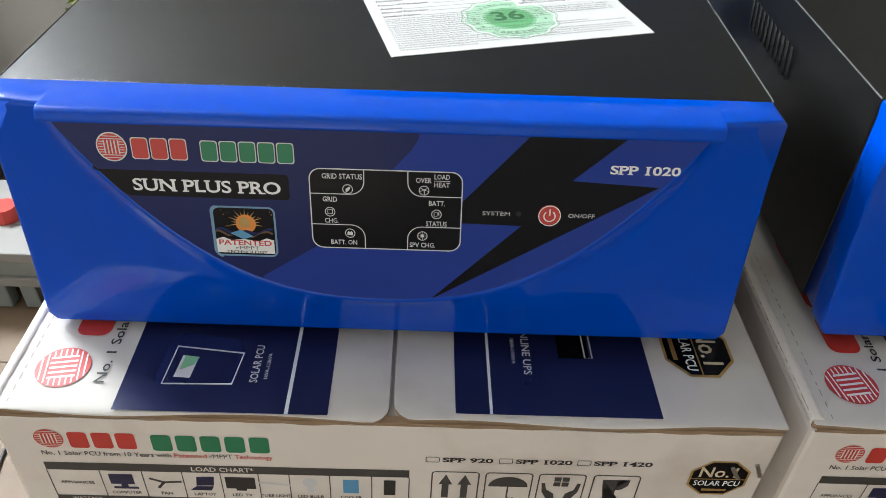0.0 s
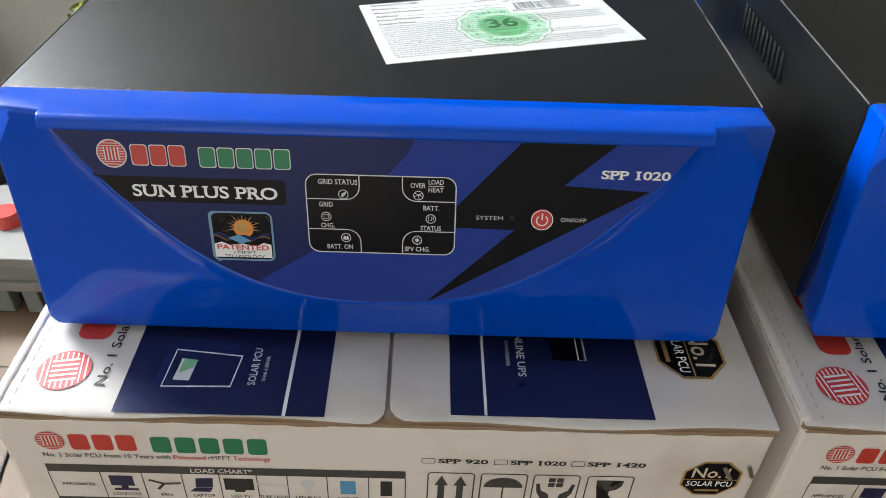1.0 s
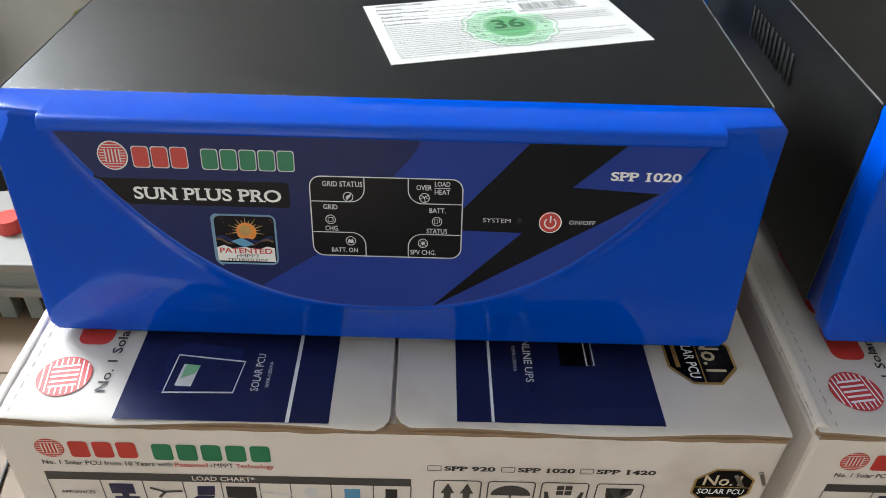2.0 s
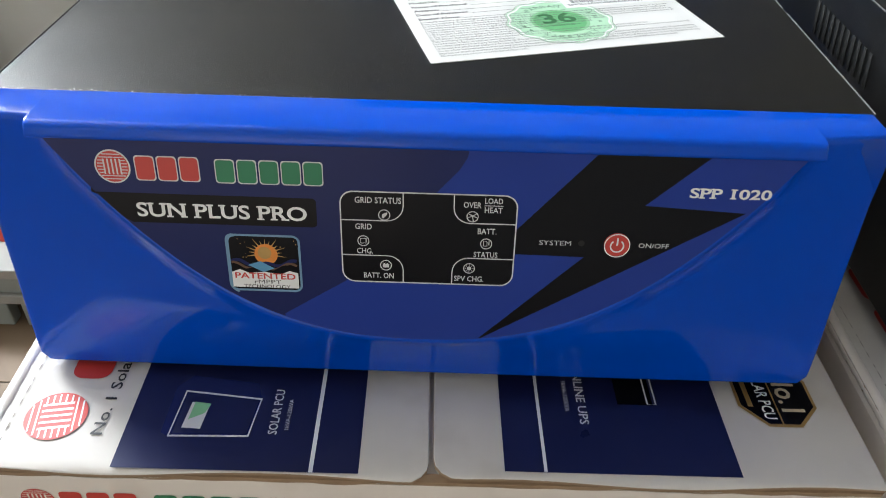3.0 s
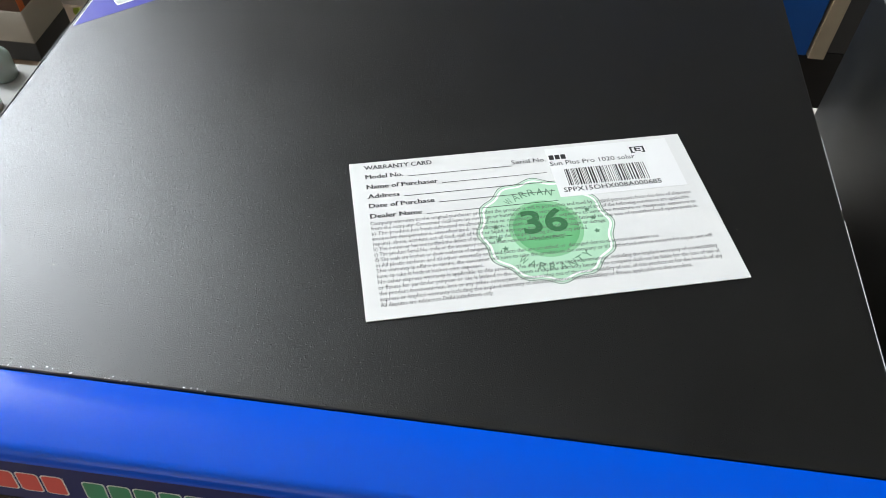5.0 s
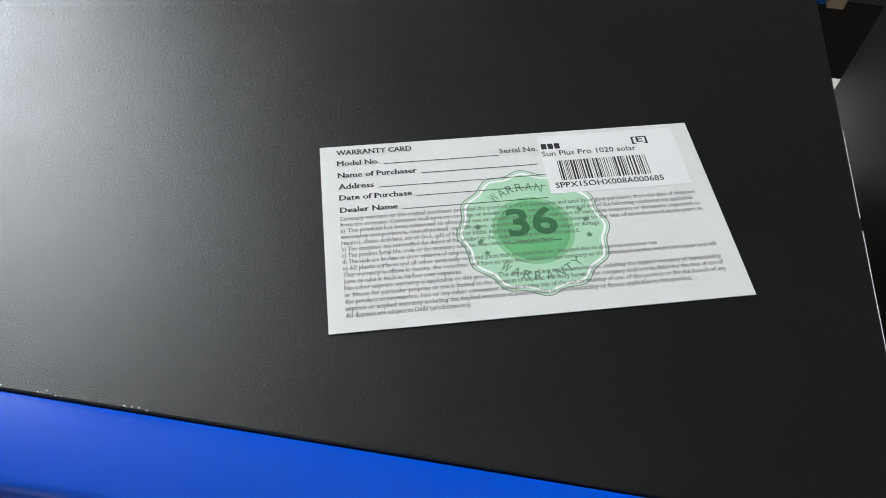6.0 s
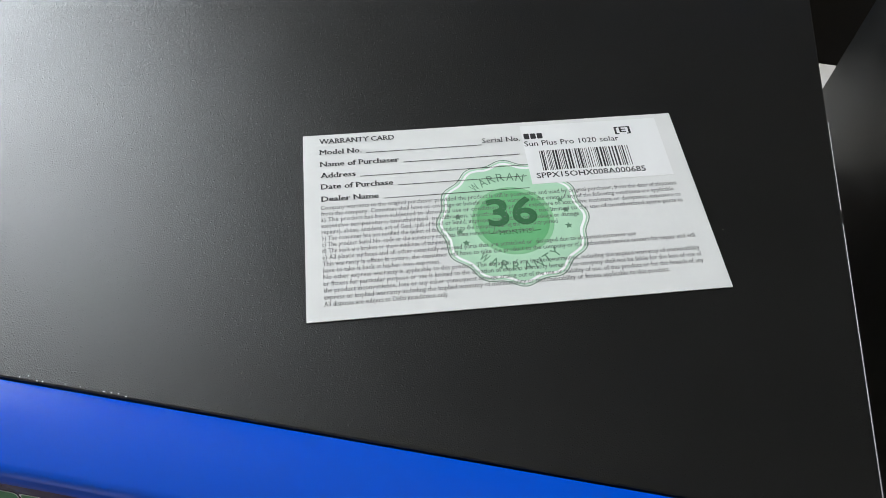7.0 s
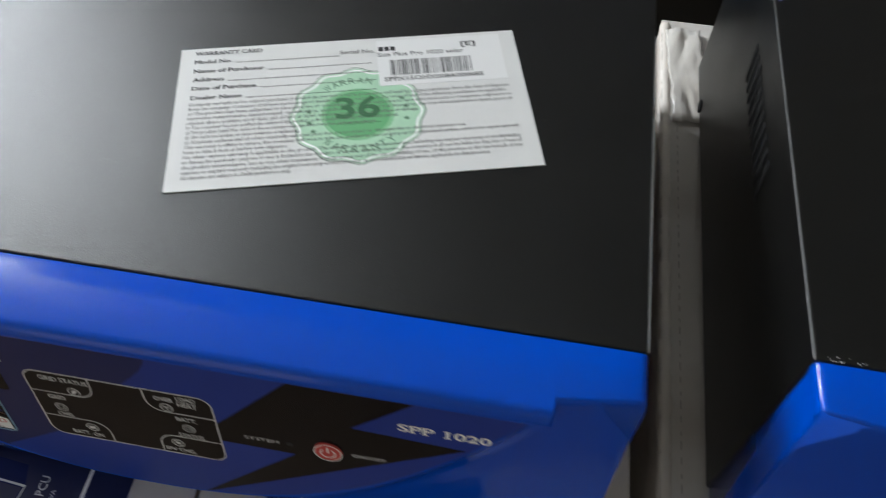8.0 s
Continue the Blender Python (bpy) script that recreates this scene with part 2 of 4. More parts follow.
def face_y(x, z):
    """Depth of the moulded front outside the label: a slight swell that dies away from the label's rim."""
    b = bowl(x)
    slope = 0.0945 * 2.4 / BOWL_X * (abs(x) / BOWL_X) ** 1.4
    d = max(0.0, b - z) / math.sqrt(1 + slope * slope)
    k = ease(1 - d / 0.008) * min(1.0, max(0.0, (BROW + 0.001 - abs(x)) / 0.014))
    zr = min(b, 0.386)
    return flank_y(x, z) + (label_y(zr) + 0.0002 - flank_y(x, zr)) * k


def bezel_mesh():
    bm = bmesh.new()
    w, r = HALF - 0.002, 0.0040
    cols = [-w + 2 * w * i / 150 for i in range(151)]

    def low(x):
        d = abs(x) - (w - r)
        return LOW + 0.002 + (r - math.sqrt(max(0.0, r * r - d * d)) if d > 0 else 0.0)

    grid = []
    for x in cols:
        lo, hi = low(x), min(bowl(x), 0.386)
        grid.append([bm.verts.new((x, face_y(x, z), z)) for z in [lo + (hi - lo) * j / 16 for j in range(17)]])
    for a, b in zip(grid, grid[1:]):
        for j in range(16):
            bm.faces.new((a[j], b[j], b[j + 1], a[j + 1]))
    # recess of the label
    rec = []
    for i, x in enumerate(cols):
        if bowl(x) < 0.386:
            top = grid[i][16]
            zi = min(bowl(x) + 0.0008, 0.386)
            rec.append((top, bm.verts.new((x, label_y(zi) + 0.0006, zi)), bm.verts.new((x, label_y(0.388) + 0.0006, 0.388))))
    for a, b in zip(rec, rec[1:]):
        bm.faces.new((a[0], b[0], b[1], a[1]))
        bm.faces.new((a[1], b[1], b[2], a[2]))
    # rounded rim and side walls
    loop = [(grid[0][16 - j].co.copy(), Vector((-1, 0, 0))) for j in range(16)]
    for i, x in enumerate(cols):
        d = abs(x) - (w - r)
        n = Vector((math.copysign(max(0, d) / r, x), 0, -math.sqrt(max(0.0, 1 - (max(0, d) / r) ** 2))))
        loop.append((grid[i][0].co.copy(), n))
    loop += [(grid[-1][j].co.copy(), Vector((1, 0, 0))) for j in range(1, 17)]
    rings = []
    for c, n in loop:
        back = 0.012 + 0.018 * max(0.0, min(1.0, (c.z - LOW) / (TOP - LOW)))
        rings.append([bm.verts.new(p) for p in (c, c + n * 0.0012 + Vector((0, 0.0005, 0)), c + n * 0.0018 + Vector((0, 0.0014, 0)),
                                                c + n * 0.002 + Vector((0, 0.003, 0)), Vector((c.x + n.x * 0.002, back, c.z + n.z * 0.002)))])
    for a, b in zip(rings, rings[1:]):
        for j in range(4):
            bm.faces.new((a[j], a[j + 1], b[j + 1], b[j]))

    def sweep(profile, xs):
        rows = [[bm.verts.new((x, y, z)) for y, z in prof] for x, prof in zip(xs, profile)]
        for a, b in zip(rows, rows[1:]):
            for j in range(len(a) - 1):
                bm.faces.new((a[j], b[j], b[j + 1], a[j + 1]))
        return rows

    side = [(SEAM, TOP - 0.0007), (SEAM - 0.0002, TOP - 0.0002), (SEAM - 0.0007, TOP), (0.0126, TOP), (0.0115, TOP - 0.0004), (0.0107, TOP - 0.0014), (0.0104, TOP - 0.003), (0.0104, 0.386)]
    for s in (-1, 1):
        pro, xs = [], []
        for dx, dz in ((BROW + 0.00005, 0), (0.1665, 0), (0.169, 0), (0.173, 0), (0.178, 0), (0.184, 0), (HALF - 0.003, 0), (HALF - 0.0012, 0.0005), (HALF - 0.0003, 0.0016), (HALF, 0.004), (HALF - 0.0004, 0.0075)):
            xs.append(s * dx)
            d = face_y(min(dx, HALF - 0.002), 0.386) - 0.0104 + (max(0.0, dx - HALF + 0.002) * 0.6)
            pro.append([(y + d if y < 0.02 else y, min(z, TOP - dz)) for y, z in side])
        sweep(pro, xs)
    brow = [(SEAM, TOP - 0.0007), (SEAM - 0.0002, TOP - 0.0002), (SEAM - 0.0007, TOP), (0.0040, TOP), (0.0022, TOP - 0.0004), (0.0008, TOP - 0.0013), (0.0000, TOP - 0.0026),
            (-0.0006, TOP - 0.0043), (-0.0012, TOP - 0.0056), (-0.0009, TOP - 0.0063), (0.0005, TOP - 0.0066), (0.009, TOP - 0.0066)]
    core = (0.0095, TOP - 0.004)
    pro, xs = [], []
    for x, k in ((-BROW, 0.9), (-BROW + 0.0004, 0.97), (-BROW + 0.0012, 1.0), (BROW - 0.0012, 1.0), (BROW - 0.0004, 0.97), (BROW, 0.9)):
        xs.append(x)
        pro.append([(core[0] + (y - core[0]) * k if y < core[0] else y, z if y >= core[0] else max(z, core[1] + (z - core[1]) * (0.5 + 0.5 * k))) for y, z in brow])
    rows = sweep(pro, xs)
    caps = [[v.co.copy() for v in rw] for rw in (rows[0], rows[-1])]
    box(bm, 0.0007 - HALF, HALF - 0.0007, 0.0085, SEAM - 0.0002, LOW + 0.008, TOP - 0.0012)
    bmesh.ops.remove_doubles(bm, verts=bm.verts, dist=0.00002)
    for cap in caps:
        bm.faces.new([bm.verts.new(c) for c in cap])
    bmesh.ops.recalc_face_normals(bm, faces=bm.faces)
    return bm


def on_label(u, v, h):
    return Vector((u, label_y(v) - 0.3 * h, v))


def clip_bowl(u0, u1, n=80, lo=None, hi=0.3875):
    """Outline of the label between two x, from its rim up to hi."""
    us = [u0 + (u1 - u0) * i / n for i in range(n + 1)]
    low = [(u, min(max(bowl(u) + 0.0012, lo or 0), hi)) for u in us]
    return low + [(u1, hi), (u0, hi)]


def logo_block(parent, place, cu, cv, r, mats=(RED, INK_WHITE), turn=0.0, lift=0.0006, ring=True):
    """Round red mark with pale lines, drawn as plain shapes."""
    c, s = math.cos(radians(turn)), math.sin(radians(turn))
    pl = lambda u, v, h: place(cu + c * u - s * v, cv + s * u + c * v, h)
    if ring:
        part("logo_ring", sheet(disc(0, 0, r * 1.1), pl, lift), mats[1], parent, "pale ring round the red mark")
    part("logo_disc", sheet(disc(0, 0, r), pl, lift + 0.0002), mats[0], parent, "round red mark")
    lines = []
    for i in range(9):
        y = r * (-0.8 + 0.2 * i)
        half = math.sqrt(max(0.0, r * r - y * y)) * 0.93
        if abs(y) > 0.45 * r:
            lines.append(rect(-half, half, y - 0.03 * r, y + 0.03 * r))
        else:
            lines += [rect(-half, -half * 0.62, y - 0.03 * r, y + 0.03 * r), rect(half * 0.62, half, y - 0.03 * r, y + 0.03 * r)]
    for x in (-0.5, -0.25, 0.0, 0.25, 0.5):
        lines.append(rect(r * (x - 0.05), r * (x + 0.05), -0.5 * r, 0.5 * r))
    part("logo_pattern", many(lines, pl, lift + 0.0004), mats[1], parent, "pale lines in the red mark")


def name_bars(parent, place, u0, u1, v0, v1, counts, mats, outline=None, turn=0.0, lift=0.0006):
    """A maker's name as plain upright blocks, one a letter."""
    widths = []
    for k, c in enumerate(counts):
        widths += [(k, 1.0)] * c + ([(None, 0.55)] if k < len(counts) - 1 else [])
    total = sum(w for _, w in widths)
    c, s = math.cos(radians(turn)), math.sin(radians(turn))
    pl = lambda u, v, h: place(u0 + c * u - s * v, v0 + s * u + c * v, h)
    x, step, h = 0.0, (u1 - u0) / total, v1 - v0
    for k, w in widths:
        if k is not None:
            a, b = x + 0.09 * step, x + 0.91 * step
            if outline:
                part("name_outline", sheet(round_rect(a - 0.05 * step, b + 0.05 * step, -0.05 * h, 1.05 * h, 0.16 * step), pl, lift), outline, parent, "pale outline of a block")
            part("name_block", sheet(round_rect(a, b, 0, h, 0.16 * step), pl, lift + 0.0002), mats[k], parent)
        x += w * step


def inverter():
    top = thing("inverter", "glossy blue fronted inverter with black steel case on a carton", "inverter", group="inverters on cartons")
    part("front_bezel", bezel_mesh(), BLUE, top, "glossy blue moulded plastic front", smooth=True)
    case = part("case", solid_box(-0.1948, 0.1948, SEAM + 0.0007, 0.341, LOW + 0.004, TOP - 0.0008, bevel=0.0009, segments=2), BLACK, top, "black textured steel case")
    for x in (-0.16, 0.16):
        for y in (0.06, 0.31):
            z = 0.2489 - 0.0235 * x
            part("foot", solid_box(x - 0.012, x + 0.012, y - 0.012, y + 0.012, z, LOW + 0.005, bevel=0.002), RUBBER, top)
    # thin grey strips along the top side edges; the right one stops short
    for q, y0, y1 in ((-1, SEAM + 0.0010, 0.3405), (1, SEAM + 0.0010, 0.150), (1, 0.156, 0.205)):
        part("case_edge", solid_box(min(q * 0.1946, q * 0.19502), max(q * 0.1946, q * 0.19502), y0, y1, TOP - 0.0013, TOP - 0.0005, bevel=0.0003, segments=1), EDGE_GREY, top, "thin grey strip along the case edge")
    # pale dust caught in the joint behind the front
    rnd = random.Random(11)
    bm = bmesh.new()
    for i in range(55):
        x = -0.19 + 0.14 * rnd.random() ** 1.5
        r = rnd.uniform(0.0001, 0.00026)
        bmesh.ops.create_icosphere(bm, subdivisions=1, radius=r, matrix=Matrix.Translation((x, SEAM + 0.0014 + abs(rnd.gauss(0, 0.0009)), TOP - 0.0008)) @ Matrix.Diagonal((rnd.uniform(1, 2.5), 1, 0.5, 1)))
    part("joint_dust", bm, INK_GREY, top, "pale dust along the joint")["kind"] = "stuff"
    bm = bmesh.new()
    for i in range(22):
        bmesh.ops.create_icosphere(bm, subdivisions=1, radius=rnd.uniform(0.00010, 0.00022), matrix=Matrix.Translation((rnd.uniform(-0.18, 0.18), rnd.uniform(0.04, 0.30), TOP - 0.0007)) @ Matrix.Rotation(rnd.uniform(0, 6.28), 4, "Z") @ Matrix.Diagonal((rnd.uniform(1, 3), 1, 0.4, 1)))
    part("dust_fleck", bm, DIRT, top, "a few pale specks of dust on the top")["kind"] = "stuff"
    part("joint", solid_box(-0.1938, 0.1938, SEAM - 0.0001, SEAM + 0.0008, LOW + 0.01, TOP - 0.009), RUBBER, top, "dark open joint behind the front")
    # slanted cooling slots on both sides
    for s in (-1, 1):
        for i in range(11):
            y = 0.143 + 0.0084 * i
            bm = bmesh.new()
            x = s * 0.1949
            pts = [(y - 0.0022, 0.347), (y + 0.0018, 0.347), (y + 0.0062, 0.367), (y + 0.0022, 0.367)]
            a = [bm.verts.new((x, p, z)) for p, z in pts]
            b = [bm.verts.new((x + s * 0.0004, p, z)) for p, z in pts]
            bm.faces.new(b)
            for j in range(4):
                bm.faces.new((a[j], a[(j + 1) % 4], b[(j + 1) % 4], b[j]))
            bmesh.ops.recalc_face_normals(bm, faces=bm.faces)
            part("vent_slot", bm, RUBBER, top)
        bm = bmesh.new()
        bmesh.ops.create_cone(bm, cap_ends=True, segments=20, radius1=0.0045, radius2=0.0045, depth=0.002, matrix=Matrix.Translation((s * 0.1948, 0.297, 0.262)) @ Matrix.Rotation(radians(90), 4, "Y"))
        part("grommet", bm, RUBBER, top, "round black rubber grommet")

    label = part("front_label", sheet(clip_bowl(-0.1565, 0.1565), on_label, 0.0), LABEL_VIOLET, top, "violet blue printed front label")
    P = on_label
    # darker half of the label, with a slanting edge
    us = [-0.1565 + (0.1565 - 0.0625) * i / 40 for i in range(41)]
    dark = [(u, bowl(u) + 0.0014) for u in us] + [(-0.0625, 0.3047), (-0.034, 0.3229), (0.0, 0.3600), (0.0064, 0.3674), (0.0150, 0.3770), (0.0182, 0.3825), (0.019, 0.3873), (-0.1562, 0.3873)]
    part("dark_field", sheet(dark, P, 0.0002), LABEL_DARK, label, "dark navy field")
    bolt = [(0.0727, 0.387), (0.1192, 0.387), (0.0935, 0.3636), (0.1363, 0.3614), (0.0273, 0.2946), (0.0262, 0.2945), (0.0704, 0.3384), (0.0380, 0.3389), (0.0380, 0.3480)]
    part("bolt_shape", sheet(bolt, P, 0.0003), LABEL_BLACK, label, "black lightning bolt shape")
    us = [-0.1405 + (0.1405 - 0.1290) * i / 8 for i in range(9)]
    strip = [(u, max(bowl(u) + 0.0014, 0.3487)) for u in us] + [(-0.125, 0.3487)] + round_rect(-0.125, -0.0454, 0.3487, 0.3622, 0.002)[:14] + [(-0.1408, 0.3624)]
    part("name_strip", sheet(strip, P, 0.0004), LABEL_BLACK, label, "black strip behind white words")
    logo_block(label, P, -0.1296, 0.3740, 0.0068, (RED, INK_GREY))
    name_bars(label, P, -0.1207, -0.0929, 0.3686, 0.3787, (3,), (RED,), INK_GREY)
    name_bars(label, P, -0.0873, -0.0414, 0.3684, 0.3782, (5,), (GREEN,), INK_GREY)
    part("printed_text", lettering("SUN PLUS PRO", -0.1226, 0.3518, 0.0730, 0.0062, P, 0.0007, weight=0.019, serif=0.07), INK_WHITE, label, "white words")
    part("printed_text", lettering("SPP 1020", 0.1112, 0.3680, 0.0340, 0.0042, P, 0.0007, weight=0.026, serif=0.075), INK_WHITE, label, "white model number")
    part("printed_text", lettering("SYSTEM", 0.0505, 0.3439, 0.0138, 0.0022, P, 0.0006, weight=0.004), INK_GREY, label)
    part("printed_text", lettering("ON/OFF", 0.0934, 0.3439, 0.0131, 0.0022, P, 0.0006, weight=0.004), INK_GREY, label)
    part("status_lamp", sheet(disc(0.0687, 0.3452, 0.0014), P, 0.0006), RUBBER, label, "small unlit status lamp")
    bm = bmesh.new()
    bmesh.ops.create_cone(bm, cap_ends=True, segments=36, radius1=0.0058, radius2=0.0052, depth=0.0012, matrix=Matrix.Translation(P(0.084, 0.3451, 0.0010)) @ Matrix.Rotation(radians(80.4), 4, "X"))
    part("power_button", bm, RED, label, "round red power button")
    arc = [(0.084 + 0.0028 * math.sin(radians(a)), 0.3449 + 0.0028 * math.cos(radians(a))) for a in range(35, 326, 15)]
    part("power_mark", join(band(disc(0.084, 0.3451, 0.0054), 0.0005, P, 0.0034), band(arc, 0.0007, P, 0.0034, closed=False), sheet(rect(0.0836, 0.0844, 0.3452, 0.3488), P, 0.0034)), INK_WHITE, label, "white power symbol")
    # display window with six framed fields
    u0, u1, v0, v1 = -0.0352, 0.0400, 0.3230, 0.3662
    part("display_window", sheet(round_rect(u0, u1, v0, v1, 0.0055), P, 0.0005), LABEL_BLACK, label, "black display window")
    lw = 0.0005
    lines = [band(round_rect(u0, u1, v0, v1, 0.0055), 0.0006, P, 0.0007)]

    def field(cu, cv, du, dv):
        pts = [(cu, cv + dv * 0.0132), (cu + du * 0.0190, cv + dv * 0.0132)]
        r = 0.007
        ex, ey = cu + du * 0.0268, cv + dv * 0.0132
        pts = [(cu, ey)] + [(ex - du * r + du * r * math.sin(radians(a)), ey - dv * r + dv * r * math.cos(radians(a))) for a in range(0, 91, 15)] + [(ex, cv)]
        return band(pts, lw, P, 0.0007, closed=False)

    lines += [field(u0, v1, 1, -1), field(u1, v1, -1, -1), field(u0, v0, 1, 1), field(u1, v0, -1, 1)]
    part("display_frame", join(*lines), INK_GREY, label, "thin pale frame lines")
    for s, u, v, w, h in (("GRID STATUS", -0.0290, 0.3611, 0.0198, 0.0027), ("GRID", -0.0291, 0.3488, 0.0072, 0.0026), ("CHG.", -0.0286, 0.3371, 0.0070, 0.0026),
                          ("BATT. ON", -0.0259, 0.3250, 0.0133, 0.0026), ("OVER", 0.0172, 0.3603, 0.0076, 0.0026), ("LOAD", 0.0262, 0.3624, 0.0076, 0.0025),
                          ("HEAT", 0.0262, 0.3582, 0.0076, 0.0025), ("BATT.", 0.0237, 0.3482, 0.0081, 0.0026), ("STATUS", 0.0224, 0.3369, 0.0105, 0.0026), ("SPV CHG.", 0.0142, 0.3247, 0.0131, 0.0026)):
        part("printed_text", lettering(s, u, v, w, h, P, 0.0008, weight=0.012), INK_GREY, label)
    part("divider", sheet(rect(0.0260, 0.0340, 0.3613, 0.3616), P, 0.0008), INK_GREY, label)
    for k, (u, v) in enumerate(((-0.0165, 0.3557), (-0.0257, 0.3432), (-0.0160, 0.3315), (0.0212, 0.3562), (0.0276, 0.3435), (0.0207, 0.3312))):
        r = 0.0024
        shapes = [band(disc(u, v, r, 24), 0.0004, P, 0.0008)]
        if k == 0:
            shapes += [sheet([(u - 0.0010, v - 0.0014), (u - 0.0004, v - 0.0016), (u + 0.0012, v + 0.0002), (u + 0.0014, v + 0.0014), (u + 0.0002, v + 0.0010), (u - 0.0010, v + 0.0002)], P, 0.0008)]
        elif k in (1, 4):
            shapes += [band(rect(u - 0.0012, u + (0.0012 if k == 1 else 0.0004), v - 0.0011, v + 0.0011), 0.0003, P, 0.0008), sheet(rect(u + 0.0010, u + 0.0014, v - 0.0006, v + 0.0014), P, 0.0009)]
        elif k == 2:
            shapes += [sheet(rect(u - 0.0014, u + 0.0014, v - 0.0011, v + 0.0006), P, 0.0008), sheet(rect(u - 0.0010, u - 0.0004, v + 0.0006, v + 0.0011), P, 0.0008), sheet(rect(u + 0.0004, u + 0.0010, v + 0.0006, v + 0.0011), P, 0.0008)]
        elif k == 3:
            shapes += [band([(u + 0.0004, v - 0.0024), (u, v + 0.0004)], 0.0004, P, 0.0008, closed=False), band([(u - 0.0016, v + 0.0012), (u, v + 0.0004), (u + 0.0016, v + 0.0012)], 0.0004, P, 0.0009, closed=False), band([(u - 0.0024, v - 0.0008), (u, v + 0.0004), (u + 0.0020, v - 0.0004)], 0.0003, P, 0.0009, closed=False)]
        else:
            shapes += [sheet(disc(u, v, 0.0010, 14), P, 0.0008)] + [band([(u + 0.0014 * math.cos(a), v + 0.0014 * math.sin(a)), (u + 0.0020 * math.cos(a), v + 0.0020 * math.sin(a))], 0.0003, P, 0.0008, closed=False) for a in [i * math.pi / 4 for i in range(8)]]
        part("status_symbol", join(*shapes), INK_GREY, label, "small pale status symbol")
    # square badge with a rising sun
    a0, a1, b0, b1 = -0.0858, -0.0540, 0.3168, 0.3441
    part("badge_back", sheet(round_rect(a0, a1, b0, b1, 0.003), P, 0.0005), LABEL_BLACK, label, "black rounded badge")
    part("badge_frame", join(band(round_rect(a0, a1, b0, b1, 0.003), 0.0010, P, 0.0007), band(round_rect(a0 - 0.0004, a1 - 0.0004, b0 + 0.0005, b1 + 0.0005, 0.003)[14:], 0.0003, P, 0.0008, closed=False), band(round_rect(a0 + 0.0006, a1 + 0.0008, b0 - 0.0010, b1 - 0.0004, 0.003)[14:28], 0.0008, P, 0.0006, closed=False)), BADGE_FRAME, label, "pale blue badge frame")
    part("badge_sun", sheet(disc(-0.0688, 0.3350, 0.0051), P, 0.0008), ORANGE, label, "orange sun on the badge")
    rays = []
    for i in range(13):
        a = radians(-10 + 200 * i / 12)
        p, q = (0.0050, 0.0075) if i % 2 else (0.0050, 0.0096)
        c, s = math.cos(a), math.sin(a)
        rays.append([(-0.0690 + p * c - 0.0003 * s, 0.3352 + p * s * 0.9 + 0.0003 * c), (-0.0690 + q * c, min(0.3432, 0.3352 + q * s * 0.9)), (-0.0690 + p * c + 0.0003 * s, 0.3352 + p * s * 0.9 - 0.0003 * c)])
    part("badge_glow", many(rays, P, 0.0008), GOLD, label, "gold rays")
    part("badge_glow", sheet(disc(-0.0694, 0.3357, 0.0030), P, 0.0009), GOLD, label, "bright spot on the sun")
    for k, (h, w) in enumerate(((0.0304, 0.0016), (0.0290, 0.0012), (0.0279, 0.0010))):
        wave_line = [(-0.0845 + 0.0290 * i / 24, 0.3000 + h + 0.0010 * math.sin(i * 0.62 + k) + 0.0008 * math.cos(i * 0.27)) for i in range(25)]
        part("badge_wave", band(wave_line, w, P, 0.00092 + 0.0001 * k, closed=False), (LABEL_DARK, BADGE_BROWN, LABEL_BLACK)[k], label, "dark swirl under the sun")
    part("badge_panel", sheet([(-0.0772, 0.3296), (-0.0716, 0.3316), (-0.0655, 0.3282), (-0.0706, 0.3262)], P, 0.0013), SKYBLUE, label, "blue panel under the sun")
    rnd = random.Random(21)
    part("badge_spark", many([disc(rnd.uniform(-0.0845, -0.0553), rnd.uniform(0.3330, 0.3430), rnd.uniform(0.00012, 0.0003), 6) for _ in range(16)], P, 0.0010), GOLD, label, "tiny gold specks")["kind"] = "stuff"
    part("badge_plate", sheet([(-0.0848, 0.3258), (-0.0810, 0.3272), (-0.0770, 0.3255), (-0.0700, 0.3263), (-0.0630, 0.3252), (-0.0590, 0.3270), (-0.0552, 0.3260), (-0.0552, 0.3182), (-0.0848, 0.3182)], P, 0.0009), INK_WHITE, label, "white foot of the badge")
    part("badge_text", lettering("PATENTED", -0.0835, 0.3228, 0.0270, 0.0028, P, 0.0011, weight=0.02), RED, label, "red words on the badge")
    part("badge_text", join(lettering("rMPPT", -0.0750, 0.3203, 0.0120, 0.0019, P, 0.0011, weight=0.003), lettering("TECHNOLOGY", -0.0800, 0.3180, 0.0210, 0.0017, P, 0.0011, weight=0.01)), INK_BLACK, label, "dark words on the badge")

    # printed film on the rear of the top
    Q = lambda u, v, h: Vector((u, v, TOP - 0.0008 + 0.4 * h))
    film = part("top_sticker", sheet([(-0.1925, 0.2360), (-0.0770, 0.3400), (-0.1925, 0.3400)], Q, 0.0003), STICKER_BLUE, top, "violet blue printed film with slanting edge")
    e, n = Vector((0.743, 0.669)), Vector((-0.669, 0.743))
    R = lambda a, b, h: Q(-0.1925 + e.x * a + n.x * b, 0.2360 + e.y * a + n.y * b, h)
    part("white_patch", sheet(rect(0.027, 0.046, 0.0065, 0.0215), R, 0.0006), PATCH_GREY, film, "small white label")
    part("patch_rim", band(rect(0.027, 0.046, 0.0065, 0.0215), 0.0012, R, 0.0008), INK_WHITE, film, "white rim of the small label")
